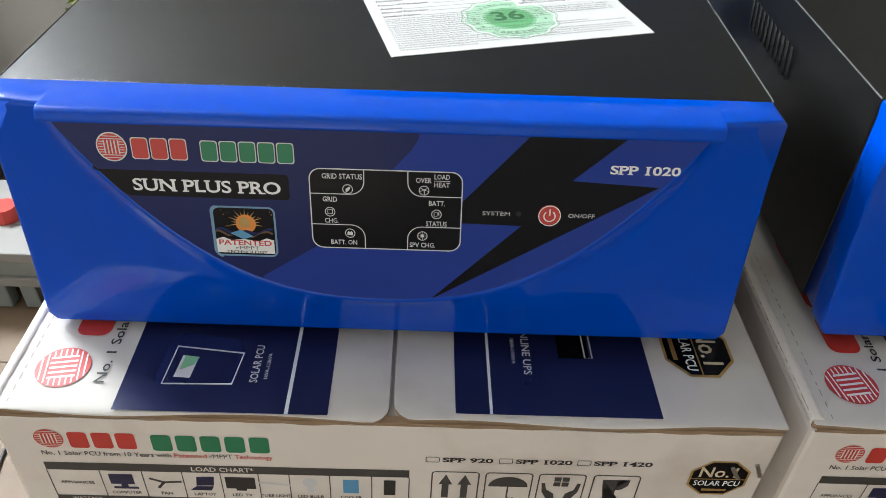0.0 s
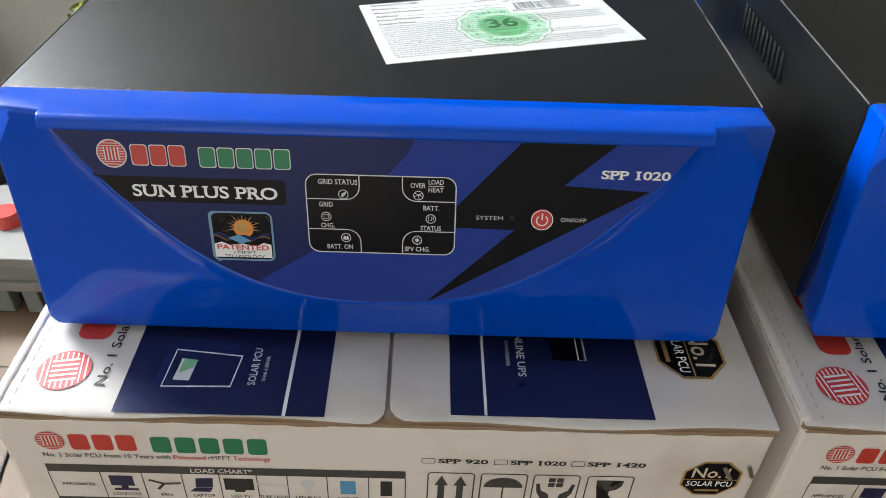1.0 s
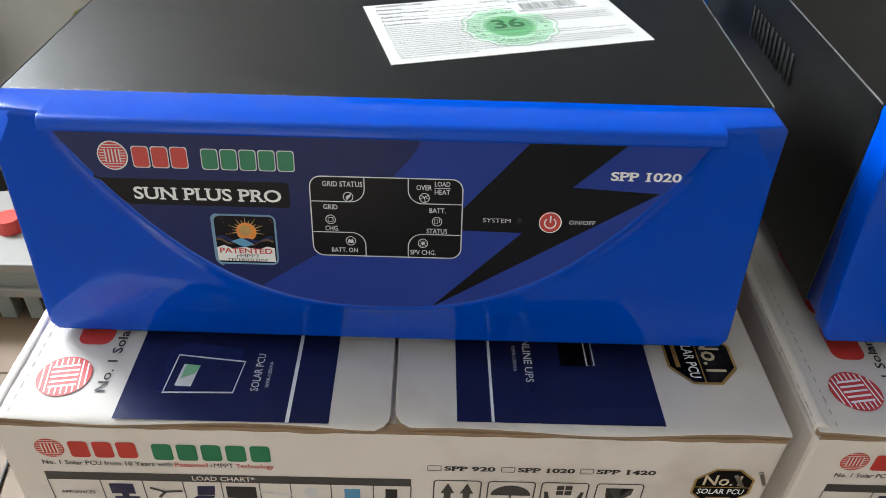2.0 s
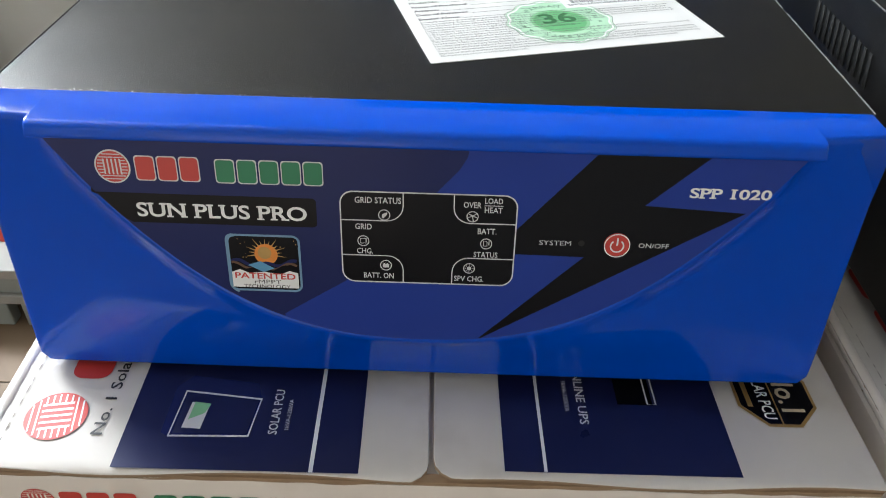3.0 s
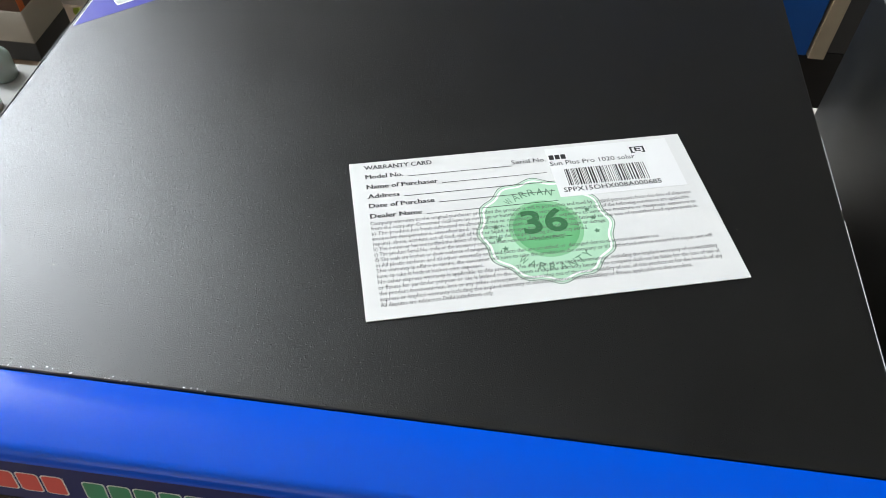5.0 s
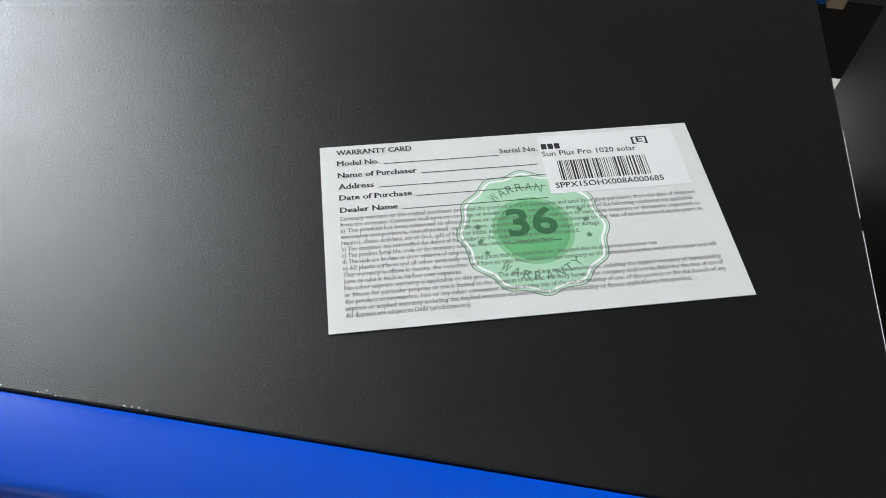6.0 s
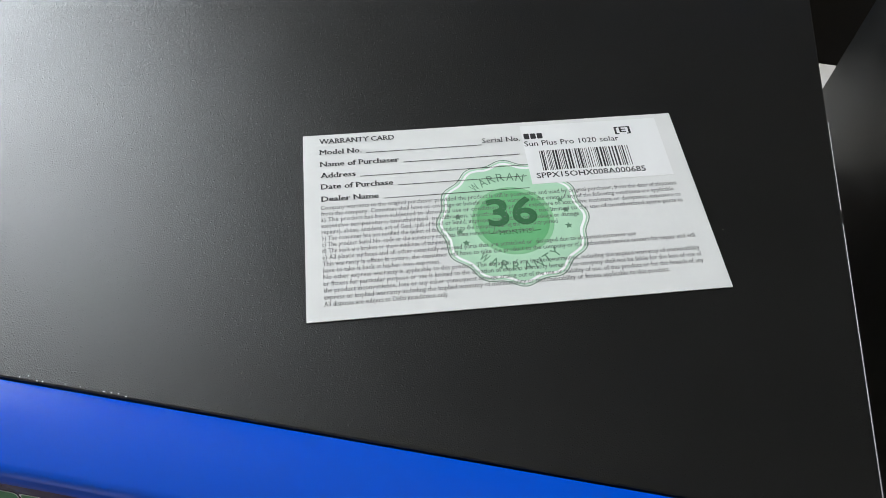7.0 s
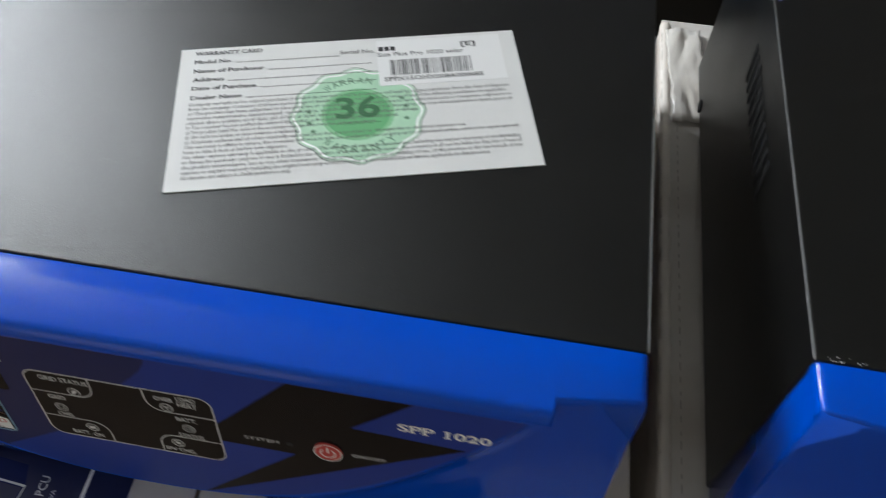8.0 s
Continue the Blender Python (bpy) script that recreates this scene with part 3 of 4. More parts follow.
    part("dark_band", sheet([(0.033, 0.0235), (0.100, 0.0300), (0.100, 0.0350), (0.036, 0.0285)], R, 0.0005), LABEL_DARK, film, "dark printed band")
    part("red_print", sheet(disc(0.0505, 0.0262, 0.0028, 18, 0.7), R, 0.0008), RED, film, "small red printed oval")
    rnd = random.Random(4)
    bars = []
    for row in range(24):
        b = 0.031 + 0.0040 * row
        a = 0.010 + 0.9 * b
        while a < 0.15:
            w = rnd.uniform(0.003, 0.013)
            u, v = R(a + w, b + 0.004, 0)[:2]
            if v < 0.3385 and R(a, b + 0.004, 0).x > -0.186:
                bars.append(rect(a, a + w, b, b + rnd.uniform(0.0012, 0.0034)))
            a += w + rnd.uniform(0.0006, 0.0022)
    part("printed_pattern", many(bars, R, 0.0006), PRINT_LILAC, film, "pale unreadable print")
    part("yellow_print", many([rect(0.06 + 0.004 * i, 0.10 + 0.004 * i, 0.006 + 0.004 * i, 0.0075 + 0.004 * i) for i in range(4)], R, 0.0006), PRINT_YELLOW, film, "yellowish printed lines")
    cells = [rect(-0.1925, -0.1921, 0.2365, 0.3398)]
    part("pale_edge", many(cells, Q, 0.0007), INK_WHITE, film, "thin pale edge of the film")
    return top


unit = inverter()


# ---- carton ----
CX0, CX1, CD, CH = -0.2120, 0.2150, 0.47, 0.2460   # width, depth, height


def carton():
    """Its own axes: x across from the middle, y back from the front edge, z up from the base."""
    top = thing("carton", "white printed cardboard carton, worn at the edges, closed with two flaps", "carton", group="cartons under the inverters")
    bm = solid_box(CX0, CX1, 0.0, CD, 0.0, CH - 0.005, bevel=0.003, segments=2)
    body = part("body", bm, CARD, top, "white printed cardboard body")

    def flap(x0, x1, r0, r1):
        bm = bmesh.new()
        nx, ny = 24, 24
        rnd = random.Random(int(1000 * (x0 + 1)))

        def edge(u):
            x = x0 + (x1 - x0) * u
            y = -0.001 + 0.0012 * math.sin(9 * u + x0 * 20)
            d0, d1 = x - x0, x1 - x
            for d, r in ((d0, r0), (d1, r1)):
                if d < r:
                    y += r - math.sqrt(max(0.0, r * r - (r - d) ** 2))
            return x, y

        tops, bots = [], []
        for i in range(nx + 1):
            u = i / nx
            u = 0.5 - 0.5 * math.cos(math.pi * u)
            x, y0 = edge(u)
            ct, cb = [], []
            for j in range(ny + 1):
                v = (j / ny) ** 2
                y = y0 + (CD - y0) * v
                z = CH + 0.0002 * math.sin(17 * u + 3 * v) * (1 - v) * u - 0.0006 * math.exp(-y / 0.002)
                ct.append(bm.verts.new((x, y, z)))
                cb.append(bm.verts.new((x, y + (0.001 if j == 0 else 0), z - 0.004)))
            tops.append(ct)
            bots.append(cb)
        for i in range(nx):
            for j in range(ny):
                bm.faces.new((tops[i][j], tops[i + 1][j], tops[i + 1][j + 1], tops[i][j + 1]))
                bm.faces.new((bots[i][j], bots[i][j + 1], bots[i + 1][j + 1], bots[i + 1][j]))
        for i in range(nx):
            bm.faces.new((tops[i][0], bots[i][0], bots[i + 1][0], tops[i + 1][0])).material_index = 1
            bm.faces.new((tops[i][ny], tops[i + 1][ny], bots[i + 1][ny], bots[i][ny])).material_index = 1
        for j in range(ny):
            bm.faces.new((tops[0][j], tops[0][j + 1], bots[0][j + 1], bots[0][j])).material_index = 1
            bm.faces.new((tops[nx][j], bots[nx][j], bots[nx][j + 1], tops[nx][j + 1])).material_index = 1
        ob = part("flap", bm, FLAP, top, "white printed lid flap with brown raw edge", smooth=True)
        ob.data.materials.append(KRAFT)
        return ob

    left = flap(CX0, -0.0010, 0.001, 0.010)
    right = flap(0.0012, CX1, 0.012, 0.001)
    T = lambda u, v, z: Vector((u, v, CH + 0.0003 + 0.4 * z))
    F = lambda u, v, z: Vector((u, -0.4 * z, v))
    # print on the left flap
    part("navy_panel", sheet(rect(-0.1462, -0.0334, 0.0005, 0.30), T, 0.0002), NAVY, left, "navy printed panel")
    part("white_stripe", sheet(rect(-0.0563, -0.0543, 0.0005, 0.30), T, 0.0004), INK_WHITE, left, "white stripe")
    logo_block(left, T, -0.1810, 0.0290, 0.0145, (RED, INK_WHITE), turn=100, lift=0.0003, ring=False)
    name_bars(left, T, -0.1640, -0.050, 0.050, 0.0695, (3,), (RED,), turn=90, lift=0.0003)
    part("printed_text", lettering("No. 1 Solar PCU from", -0.1560, 0.0185, 0.100, 0.0054, T, 0.0004, weight=0.012, turn=90), INK_BLACK, left, "black slogan words")
    part("printed_text", lettering("SOLAR PCU", -0.0742, 0.0215, 0.028, 0.0043, T, 0.0005, weight=0.012, turn=90), INK_GREY, left, "pale words")
    part("printed_text", lettering("1kVA-120kVA", -0.0690, 0.0245, 0.0190, 0.0020, T, 0.0005, weight=0.005, turn=90), INK_GREY, left, "small pale words")
    part("product_picture", sheet([(-0.1290, 0.0210), (-0.1285, 0.0500), (-0.1215, 0.0575), (-0.0880, 0.0535), (-0.0850, 0.0435), (-0.0880, 0.0195), (-0.1250, 0.0185)], T, 0.0004), LABEL_DARK, left, "printed picture of a blue cabinet")
    part("picture_frame", band([(-0.1250, 0.0190), (-0.1230, 0.0470), (-0.0850, 0.0430), (-0.0875, 0.0200)], 0.0013, T, 0.0006), INK_GREY, left, "pale printed frame")
    part("picture_face", sheet([(-0.1235, 0.0205), (-0.1220, 0.0455), (-0.0862, 0.0420), (-0.0885, 0.0213)], T, 0.0005), NAVY, left, "dark printed front")
    part("picture_screen", sheet([(-0.1200, 0.0240), (-0.1185, 0.0400), (-0.1095, 0.0390), (-0.1110, 0.0235)], T, 0.0007), INK_GREY, left, "small printed screen")
    part("picture_screen_green", sheet([(-0.1180, 0.0290), (-0.1170, 0.0400), (-0.1090, 0.0390), (-0.1110, 0.0330)], T, 0.0009), SEAL_MID, left, "green printed patch")
    # print on the right flap
    part("navy_panel", sheet(rect(0.0345, 0.1470, 0.0040, 0.30), T, 0.0002), NAVY, right, "navy printed panel")
    part("white_stripe", sheet(rect(0.0530, 0.0546, 0.0042, 0.30), T, 0.0004), INK_WHITE, right, "white stripe")
    part("printed_text", lettering("ONLINE UPS", 0.0740, 0.0730, 0.0400, 0.0045, T, 0.0005, weight=0.012, turn=-90), INK_GREY, right, "pale words")
    part("printed_text", lettering("1kVA-120kVA", 0.0675, 0.0610, 0.0200, 0.0022, T, 0.0005, weight=0.005, turn=-90), INK_GREY, right, "small pale words")
    part("product_picture", sheet(rect(0.0950, 0.1132, 0.0465, 0.080), T, 0.0004), LABEL_BLACK, right, "dark printed product picture")
    part("picture_frame", band(rect(0.1105, 0.1148, 0.0470, 0.066), 0.0009, T, 0.0006), INK_GREY, right, "pale printed frame")
    seal(right, T, 0.1785, 0.0570, 0.0222, -90)
    part("perforation", many([rect(CX0 + 0.0107, CX0 + 0.0112, 0.004 + 0.0078 * i, 0.0066 + 0.0078 * i + 0.0012 * (i * 7 % 3)) for i in range(57)], T, 0.0001), DIRT, left, "row of short cuts along the edge")["kind"] = "stuff"

    # print on the front
    logo_block(body, F, -0.1845, 0.2215, 0.0078, (RED, CARD), lift=0.0004, ring=False)
    name_bars(body, F, -0.1752, -0.1370, 0.2140, 0.2275, (3,), (RED,), lift=0.0004)
    name_bars(body, F, -0.1310, -0.0650, 0.2130, 0.2268, (5,), (GREEN,), lift=0.0004)
    part("printed_text", lettering("No. 1 Solar PCU from 10 Years with", -0.1915, 0.2073, 0.0705, 0.0037, F, 0.0005, weight=0.01), INK_BLACK, body, "small black slogan")
    part("printed_text", lettering("Patented", -0.1195, 0.2073, 0.0180, 0.0037, F, 0.0005, weight=0.01), RED, body, "small red word")
    part("printed_text", lettering("rMPPT", -0.1000, 0.2073, 0.0125, 0.0037, F, 0.0005, weight=0.003), INK_BLACK, body)
    part("printed_text", lettering("Technology", -0.0862, 0.2073, 0.0210, 0.0037, F, 0.0005, weight=0.01), RED, body, "small red word")
    u0, u1 = -0.1930, 0.0110
    part("chart_bar", sheet(rect(u0, u1, 0.1935, 0.2005), F, 0.0004), INK_SOFT, body, "dark heading bar of the chart")
    part("chart_bar", sheet(rect(u0, u1, 0.1640, 0.1690), F, 0.0004), INK_SOFT, body, "dark heading bar of the chart")
    part("chart_text", lettering("LOAD CHART*", -0.1120, 0.1950, 0.0350, 0.0038, F, 0.0006, weight=0.015), CARD, body, "pale heading letters")
    part("chart_text", lettering("WATTAGE", -0.1850, 0.1650, 0.0170, 0.0026, F, 0.0006), CARD, body)
    cols = [u0, -0.1640, -0.1405, -0.1180, -0.0965, -0.0750, -0.0575, -0.0345, -0.0105, u1]
    part("chart_grid", many([rect(c - 0.0003, c + 0.0003, 0.080, 0.1936) for c in cols] + [rect(u0, u1, z - 0.0003, z + 0.0003) for z in (0.150, 0.138, 0.126, 0.114, 0.102, 0.080)], F, 0.0004), INK_SOFT, body, "thin chart lines")["kind"] = "stuff"
    part("chart_text", lettering("APPLIANCES", -0.1880, 0.1805, 0.0190, 0.0026, F, 0.0005, weight=0.01), INK_BLACK, body)
    for s, c, w in (("COMPUTER", 1, 0.0170), ("FAN", 2, 0.0065), ("LAPTOP", 3, 0.0125), ("LED TV", 4, 0.0115), ("TUBE LIGHT", 5, 0.0175), ("LED BULB", 6, 0.0150), ("COOLER", 7, 0.0125)):
        m = (cols[c] + cols[c + 1]) / 2
        part("chart_text", lettering(s, m - w / 2, 0.1715, w, 0.0026, F, 0.0005, weight=0.01), INK_BLACK, body)
    M = lambda c: (cols[c] + cols[c + 1]) / 2
    part("computer_picture", many([rect(M(1) - 0.0075, M(1) + 0.0060, 0.1810, 0.1905), rect(M(1) - 0.0065, M(1) + 0.0075, 0.1765, 0.1785), rect(M(1) - 0.002, M(1) + 0.002, 0.1785, 0.181)], F, 0.0005), NAVY, body, "small printed computer")
    part("fan_picture", join(*[band([(M(2), 0.1835), (M(2) + 0.010 * math.cos(a), 0.1835 + 0.006 * math.sin(a))], 0.0018, F, 0.0005, closed=False) for a in (0.15, 2.5, 4.3)]), INK_SOFT, body, "small printed fan")
    part("laptop_picture", many([[(M(3) - 0.004, 0.181), (M(3) + 0.006, 0.1815), (M(3) + 0.007, 0.190), (M(3) - 0.003, 0.1895)], [(M(3) - 0.008, 0.1765), (M(3) + 0.004, 0.1765), (M(3) + 0.006, 0.1808), (M(3) - 0.004, 0.1805)]], F, 0.0005), NAVY, body, "small printed laptop")
    part("television_picture", many([rect(M(4) - 0.0085, M(4) + 0.0085, 0.1790, 0.1900), rect(M(4) - 0.003, M(4) + 0.003, 0.1770, 0.1790)], F, 0.0005), INK_BLACK, body, "small printed television")
    part("tube_picture", sheet([(M(5) - 0.009, 0.1845), (M(5) + 0.009, 0.1825), (M(5) + 0.009, 0.184), (M(5) - 0.009, 0.186)], F, 0.0005), INK_GREY, body, "small printed tube lamp")
    part("bulb_picture", many([disc(M(6), 0.1865, 0.0042, 16), rect(M(6) - 0.0018, M(6) + 0.0018, 0.1770, 0.1828)], F, 0.0005), INK_GREY, body, "small printed bulb")
    part("cooler_picture", sheet(rect(M(7) - 0.0045, M(7) + 0.0045, 0.1770, 0.1900), F, 0.0005), SKYBLUE, body, "small printed cooler")
    part("fridge_picture", sheet(rect(M(8) - 0.0038, M(8) + 0.0030, 0.1760, 0.1905), F, 0.0005), INK_BLACK, body, "small printed refrigerator")
    for s, a, w in (("SPP 920", 0.0292, 0.0285), ("SPP 1020", 0.0703, 0.0320), ("SPP 1420", 0.1145, 0.0335)):
        part("printed_text", lettering(s, a, 0.2093, w, 0.0037, F, 0.0005, weight=0.03, serif=0.06), INK_BLACK, body, "bold black model number")
        part("tick_box", band(round_rect(a - 0.0092, a - 0.0018, 0.2089, 0.2133, 0.0008), 0.0004, F, 0.0005), INK_BLACK, body, "empty printed tick box")
    for k, a in enumerate((0.0240, 0.0548, 0.0855, 0.1170)):
        b, m = a + 0.0268, a + 0.0134
        part("handling_frame", band(round_rect(a, b, 0.1720, 0.2000, 0.0022), 0.0008, F, 0.0005), INK_SOFT, body, "thin rounded frame of a handling sign")
        if k == 0:
            sh = [p for c in (m - 0.0055, m + 0.0055) for p in (rect(c - 0.002, c + 0.002, 0.1750, 0.1880), [(c - 0.004, 0.1880), (c + 0.004, 0.1880), (c, 0.1975)])]
            bm = many(sh, F, 0.0005)
        elif k == 1:
            arc = [(m + 0.0115 * math.cos(radians(a2)), 0.1870 + 0.0095 * math.sin(radians(a2))) for a2 in range(0, 181, 12)]
            hook = [(m, 0.1870), (m, 0.1775)] + [(m + 0.0022 - 0.0022 * math.cos(radians(q)), 0.1775 - 0.0022 * math.sin(radians(q))) for q in range(30, 151, 30)]
            bm = join(sheet(arc, F, 0.0005), band(hook, 0.0010, F, 0.0005, closed=False))
        elif k == 2:
            sh = [rect(m - 0.0045 + 0.0048 * i, m - 0.0005 + 0.0048 * i, z, z + 0.0040) for i in (0, 1) for z in (0.1885, 0.1932)]
            for q in (-1, 1):
                sh.append([(m + q * 0.0020, 0.1735), (m + q * 0.0060, 0.1735), (m + q * 0.0105, 0.1830), (m + q * 0.0115, 0.1915), (m + q * 0.0095, 0.1915), (m + q * 0.0080, 0.1850), (m + q * 0.0035, 0.1815)])
            bm = many(sh, F, 0.0005)
        else:
            bm = many([[(m - 0.0080, 0.1960), (m - 0.0075, 0.1905), (m - 0.0045, 0.1870), (m - 0.0008, 0.1858), (m - 0.0008, 0.1770), (m - 0.0050, 0.1755), (m + 0.0050, 0.1755), (m + 0.0008, 0.1770), (m + 0.0008, 0.1858), (m + 0.0045, 0.1870), (m + 0.0075, 0.1905), (m + 0.0080, 0.1960), (m + 0.0035, 0.1960), (m + 0.0022, 0.1925), (m + 0.0034, 0.1918), (m + 0.0012, 0.1890), (m + 0.0018, 0.1915), (m + 0.0006, 0.1922), (m + 0.0018, 0.1960)]], F, 0.0005)
        part("handling_sign", bm, INK_SOFT, body, "printed handling sign")
    seal(body, F, 0.1885, 0.2000, 0.0172, 0)
    for x, z, a in ((0.2092, 0.2085, -24), (0.1965, 0.2060, -30)):
        st = part("staple", solid_box(-0.0012, 0.0012, -0.0010, 0.0002, -0.0062, 0.0062, bevel=0.0004), STEEL, top, "flat metal closing staple")
        st.matrix_basis = pose(x, -0.0004, z, 0, a, 0)
    bm = bmesh.new()
    n = 120
    rows = []
    for i in range(n + 1):
        x = CX0 + 0.002 + (CX1 - CX0 - 0.004) * i / n
        hi = CH - 0.0030 + 0.0010 * noise.noise(Vector((x * 60, 0, 1)))
        lo = CH - 0.0062 - 0.0022 * abs(noise.noise(Vector((x * 35, 3, 1))))
        rows.append([bm.verts.new(p) for p in ((x, 0.004, hi), (x, -0.0006, hi - 0.0006), (x, -0.0007 - 0.0004 * noise.noise(Vector((x * 90, 5, 2))), (hi + lo) / 2), (x, -0.0003, lo), (x, 0.004, lo))])
    for a, b in zip(rows, rows[1:]):
        for k in range(4):
            bm.faces.new((a[k], b[k], b[k + 1], a[k + 1]))
    part("raw_edge", bm, KRAFT, top, "torn brown raw board edge")
    bm = bmesh.new()
    rows = []
    for i in range(161):
        y = 0.003 + (CD - 0.006) * i / 160
        r = 0.0034 + 0.0009 * noise.noise(Vector((0, y * 90, 4))) + 0.0002 * math.sin(y * 900)
        rows.append([bm.verts.new((CX0 + 0.0032 + r * 1.15 * math.cos(radians(a)), y, CH - 0.0022 + r * math.sin(radians(a)))) for a in range(-60, 241, 30)])
    for a, b in zip(rows, rows[1:]):
        for k in range(len(a) - 1):
            bm.faces.new((a[k], b[k], b[k + 1], a[k + 1]))
    bm.faces.new(rows[0])
    bmesh.ops.recalc_face_normals(bm, faces=bm.faces)
    part("folded_edge", bm, CARD, top, "crushed folded edge along the side", smooth=True)
    return top


def seal(parent, place, cu, cv, r, turn):
    """Black eight-sided seal with a gold rim."""
    c, s = math.cos(radians(turn)), math.sin(radians(turn))
    pl = lambda u, v, h: place(cu + c * u - s * v, cv + s * u + c * v, h)
    oc = lambda q: [(q * 1.08 * math.cos(radians(22.5 + 45 * i)), q * math.sin(radians(22.5 + 45 * i))) for i in range(8)]
    part("seal_rim", sheet(oc(r), pl, 0.0004), GOLD, parent, "gold rim of the seal")
    part("seal_face", sheet(oc(r * 0.92), pl, 0.0006), LABEL_BLACK, parent, "black face of the seal")
    part("seal_line", sheet(rect(-r * 0.96, r * 0.96, -r * 0.06, -r * 0.02), pl, 0.0008), GOLD, parent)
    part("seal_text", lettering("No.1", -r * 0.70, r * 0.08, r * 1.25, r * 0.52, pl, 0.0008, weight=0.015), SEAL_CREAM, parent, "large pale words")
    part("seal_text", lettering("SOLAR PCU", -r * 0.78, -r * 0.40, r * 1.56, r * 0.27, pl, 0.0008, weight=0.015), INK_WHITE, parent, "pale words")
    part("seal_print", sheet(rect(-r * 0.42, r * 0.42, -r * 0.70, -r * 0.58), pl, 0.0008), GOLD, parent, "tiny unreadable print")


box_one = carton()
box_one.matrix_world = pose(0.0000, -0.0580, 0.0, 0, 1.51, 1.6)
CARTON_TWO = pose(0.4445, -0.0500, -0.003, 0, 0.3, 0.4)


# ---- warranty card ----
def warranty_card():
    """Its own axes: x along the lower edge, y up the card."""
    w, h = 0.1562, 0.0872
    top = thing("warranty_card", "white printed warranty card with green seal, lying on the inverter", "card")
    P = lambda u, v, z: Vector((u, v, 0.0004 + 0.15 * z))
    sheet_ob = part("paper", solid_box(0, w, 0, h, 0.0, 0.0004), PAPER, top, "stiff white paper")
    cu, cv = 0.0800, 0.0374

    def wave(r, n=12, amp=0.032):
        return [(cu + r * (1 + amp * math.cos(n * a)) * math.cos(a), cv + r * 1.0 * (1 + amp * math.cos(n * a)) * math.sin(a)) for a in [2 * math.pi * i / 144 for i in range(144)]]

    part("seal_body", sheet(wave(0.0284), P, 0.0001), SEAL_PALE, top, "pale green scalloped seal")
    part("seal_edge", band(wave(0.0290), 0.0004, P, 0.0002), SEAL_LINE, top, "grey green scalloped outline")
    part("seal_edge", band(wave(0.0272), 0.0010, P, 0.0002), INK_WHITE, top, "white scalloped line")
    part("seal_disc", sheet(disc(cu, cv, 0.0160), P, 0.0002), SEAL_MID, top, "green ring of the seal")
    part("seal_disc", sheet(disc(cu, cv, 0.0142), P, 0.0003), SEAL_DEEP, top, "deep green middle of the seal")
    part("seal_number", lettering("36", cu - 0.0097, cv - 0.0020, 0.0194, 0.0122, P, 0.0008, weight=0.026), SEAL_DARK, top, "dark green number")
    part("seal_text", lettering("MONTHS", cu - 0.0062, cv - 0.0066, 0.0124, 0.0021, P, 0.0005), SEAL_DARK, top, "small dark green word")
    for x in (-0.0098, 0.0070):
        part("seal_dash", sheet(rect(cu + x, cu + x + 0.0028, cv - 0.0058, cv - 0.0054), P, 0.0005), SEAL_DARK, top)
    letters = []
    for i, c in enumerate("WARRANTY"):
        for up in (1, -1):
            if up == 1 and i > 5:
                continue
            a = radians(90 + 37 - 10.6 * i) if up == 1 else radians(-90 - 40 + 11.4 * i)
            r = 0.0193 if up == 1 else 0.0231
            tn = math.degrees(a) - 90 if up == 1 else math.degrees(a) + 90
            t2 = radians(tn)
            letters.append(lettering(c, cu + r * math.cos(a) - 0.0015 * math.cos(t2), cv + r * math.sin(a) - 0.0015 * math.sin(t2), 0.0030, 0.0040, P, 0.0005, turn=tn))
    for bm in letters:
        part("seal_letter", bm, SEAL_LINE, top)
    stars = []
    for a in (172, 190, 205, -12, 8, 22):
        x, y = cu + 0.0215 * math.cos(radians(a)), cv + 0.0215 * math.sin(radians(a))
        stars.append([(x + (0.0016 if k % 2 == 0 else 0.0007) * math.sin(k * math.pi / 5), y + (0.0016 if k % 2 == 0 else 0.0007) * math.cos(k * math.pi / 5)) for k in range(10)])
    part("seal_ornament", many(stars, P, 0.0005), SEAL_LINE, top, "small dark green stars")["kind"] = "stuff"
    # form lines
    heads = (("WARRANTY CARD", 0.0824, 0.0308, None), ("Model No.", 0.0766, 0.0170, 0.0730), ("Name of Purchaser", 0.0703, 0.0318, 0.0880), ("Address", 0.0645, 0.0140, 0.0890),
             ("Date of Purchase", 0.0588, 0.0286, 0.0890), ("Dealer Name", 0.0527, 0.0224, 0.0890))
    for s, v, wd, ln in heads:
        part("form_text", join(*[lettering(s, 0.0065 + q, v, wd, 0.0025, P, 0.0006 + q, serif=0.045) for q in (0.0, 0.00016)]), INK_BLACK, top, "black form heading")
        if ln:
            part("form_line", sheet(rect(0.0065 + wd + 0.002, ln, v - 0.0005, v - 0.0002), P, 0.0006), INK_SOFT, top)
    part("form_text", lettering("Serial No.", 0.0735, 0.0772, 0.0160, 0.0025, P, 0.0006, weight=0.004, serif=0.045), INK_BLACK, top, "black form heading")
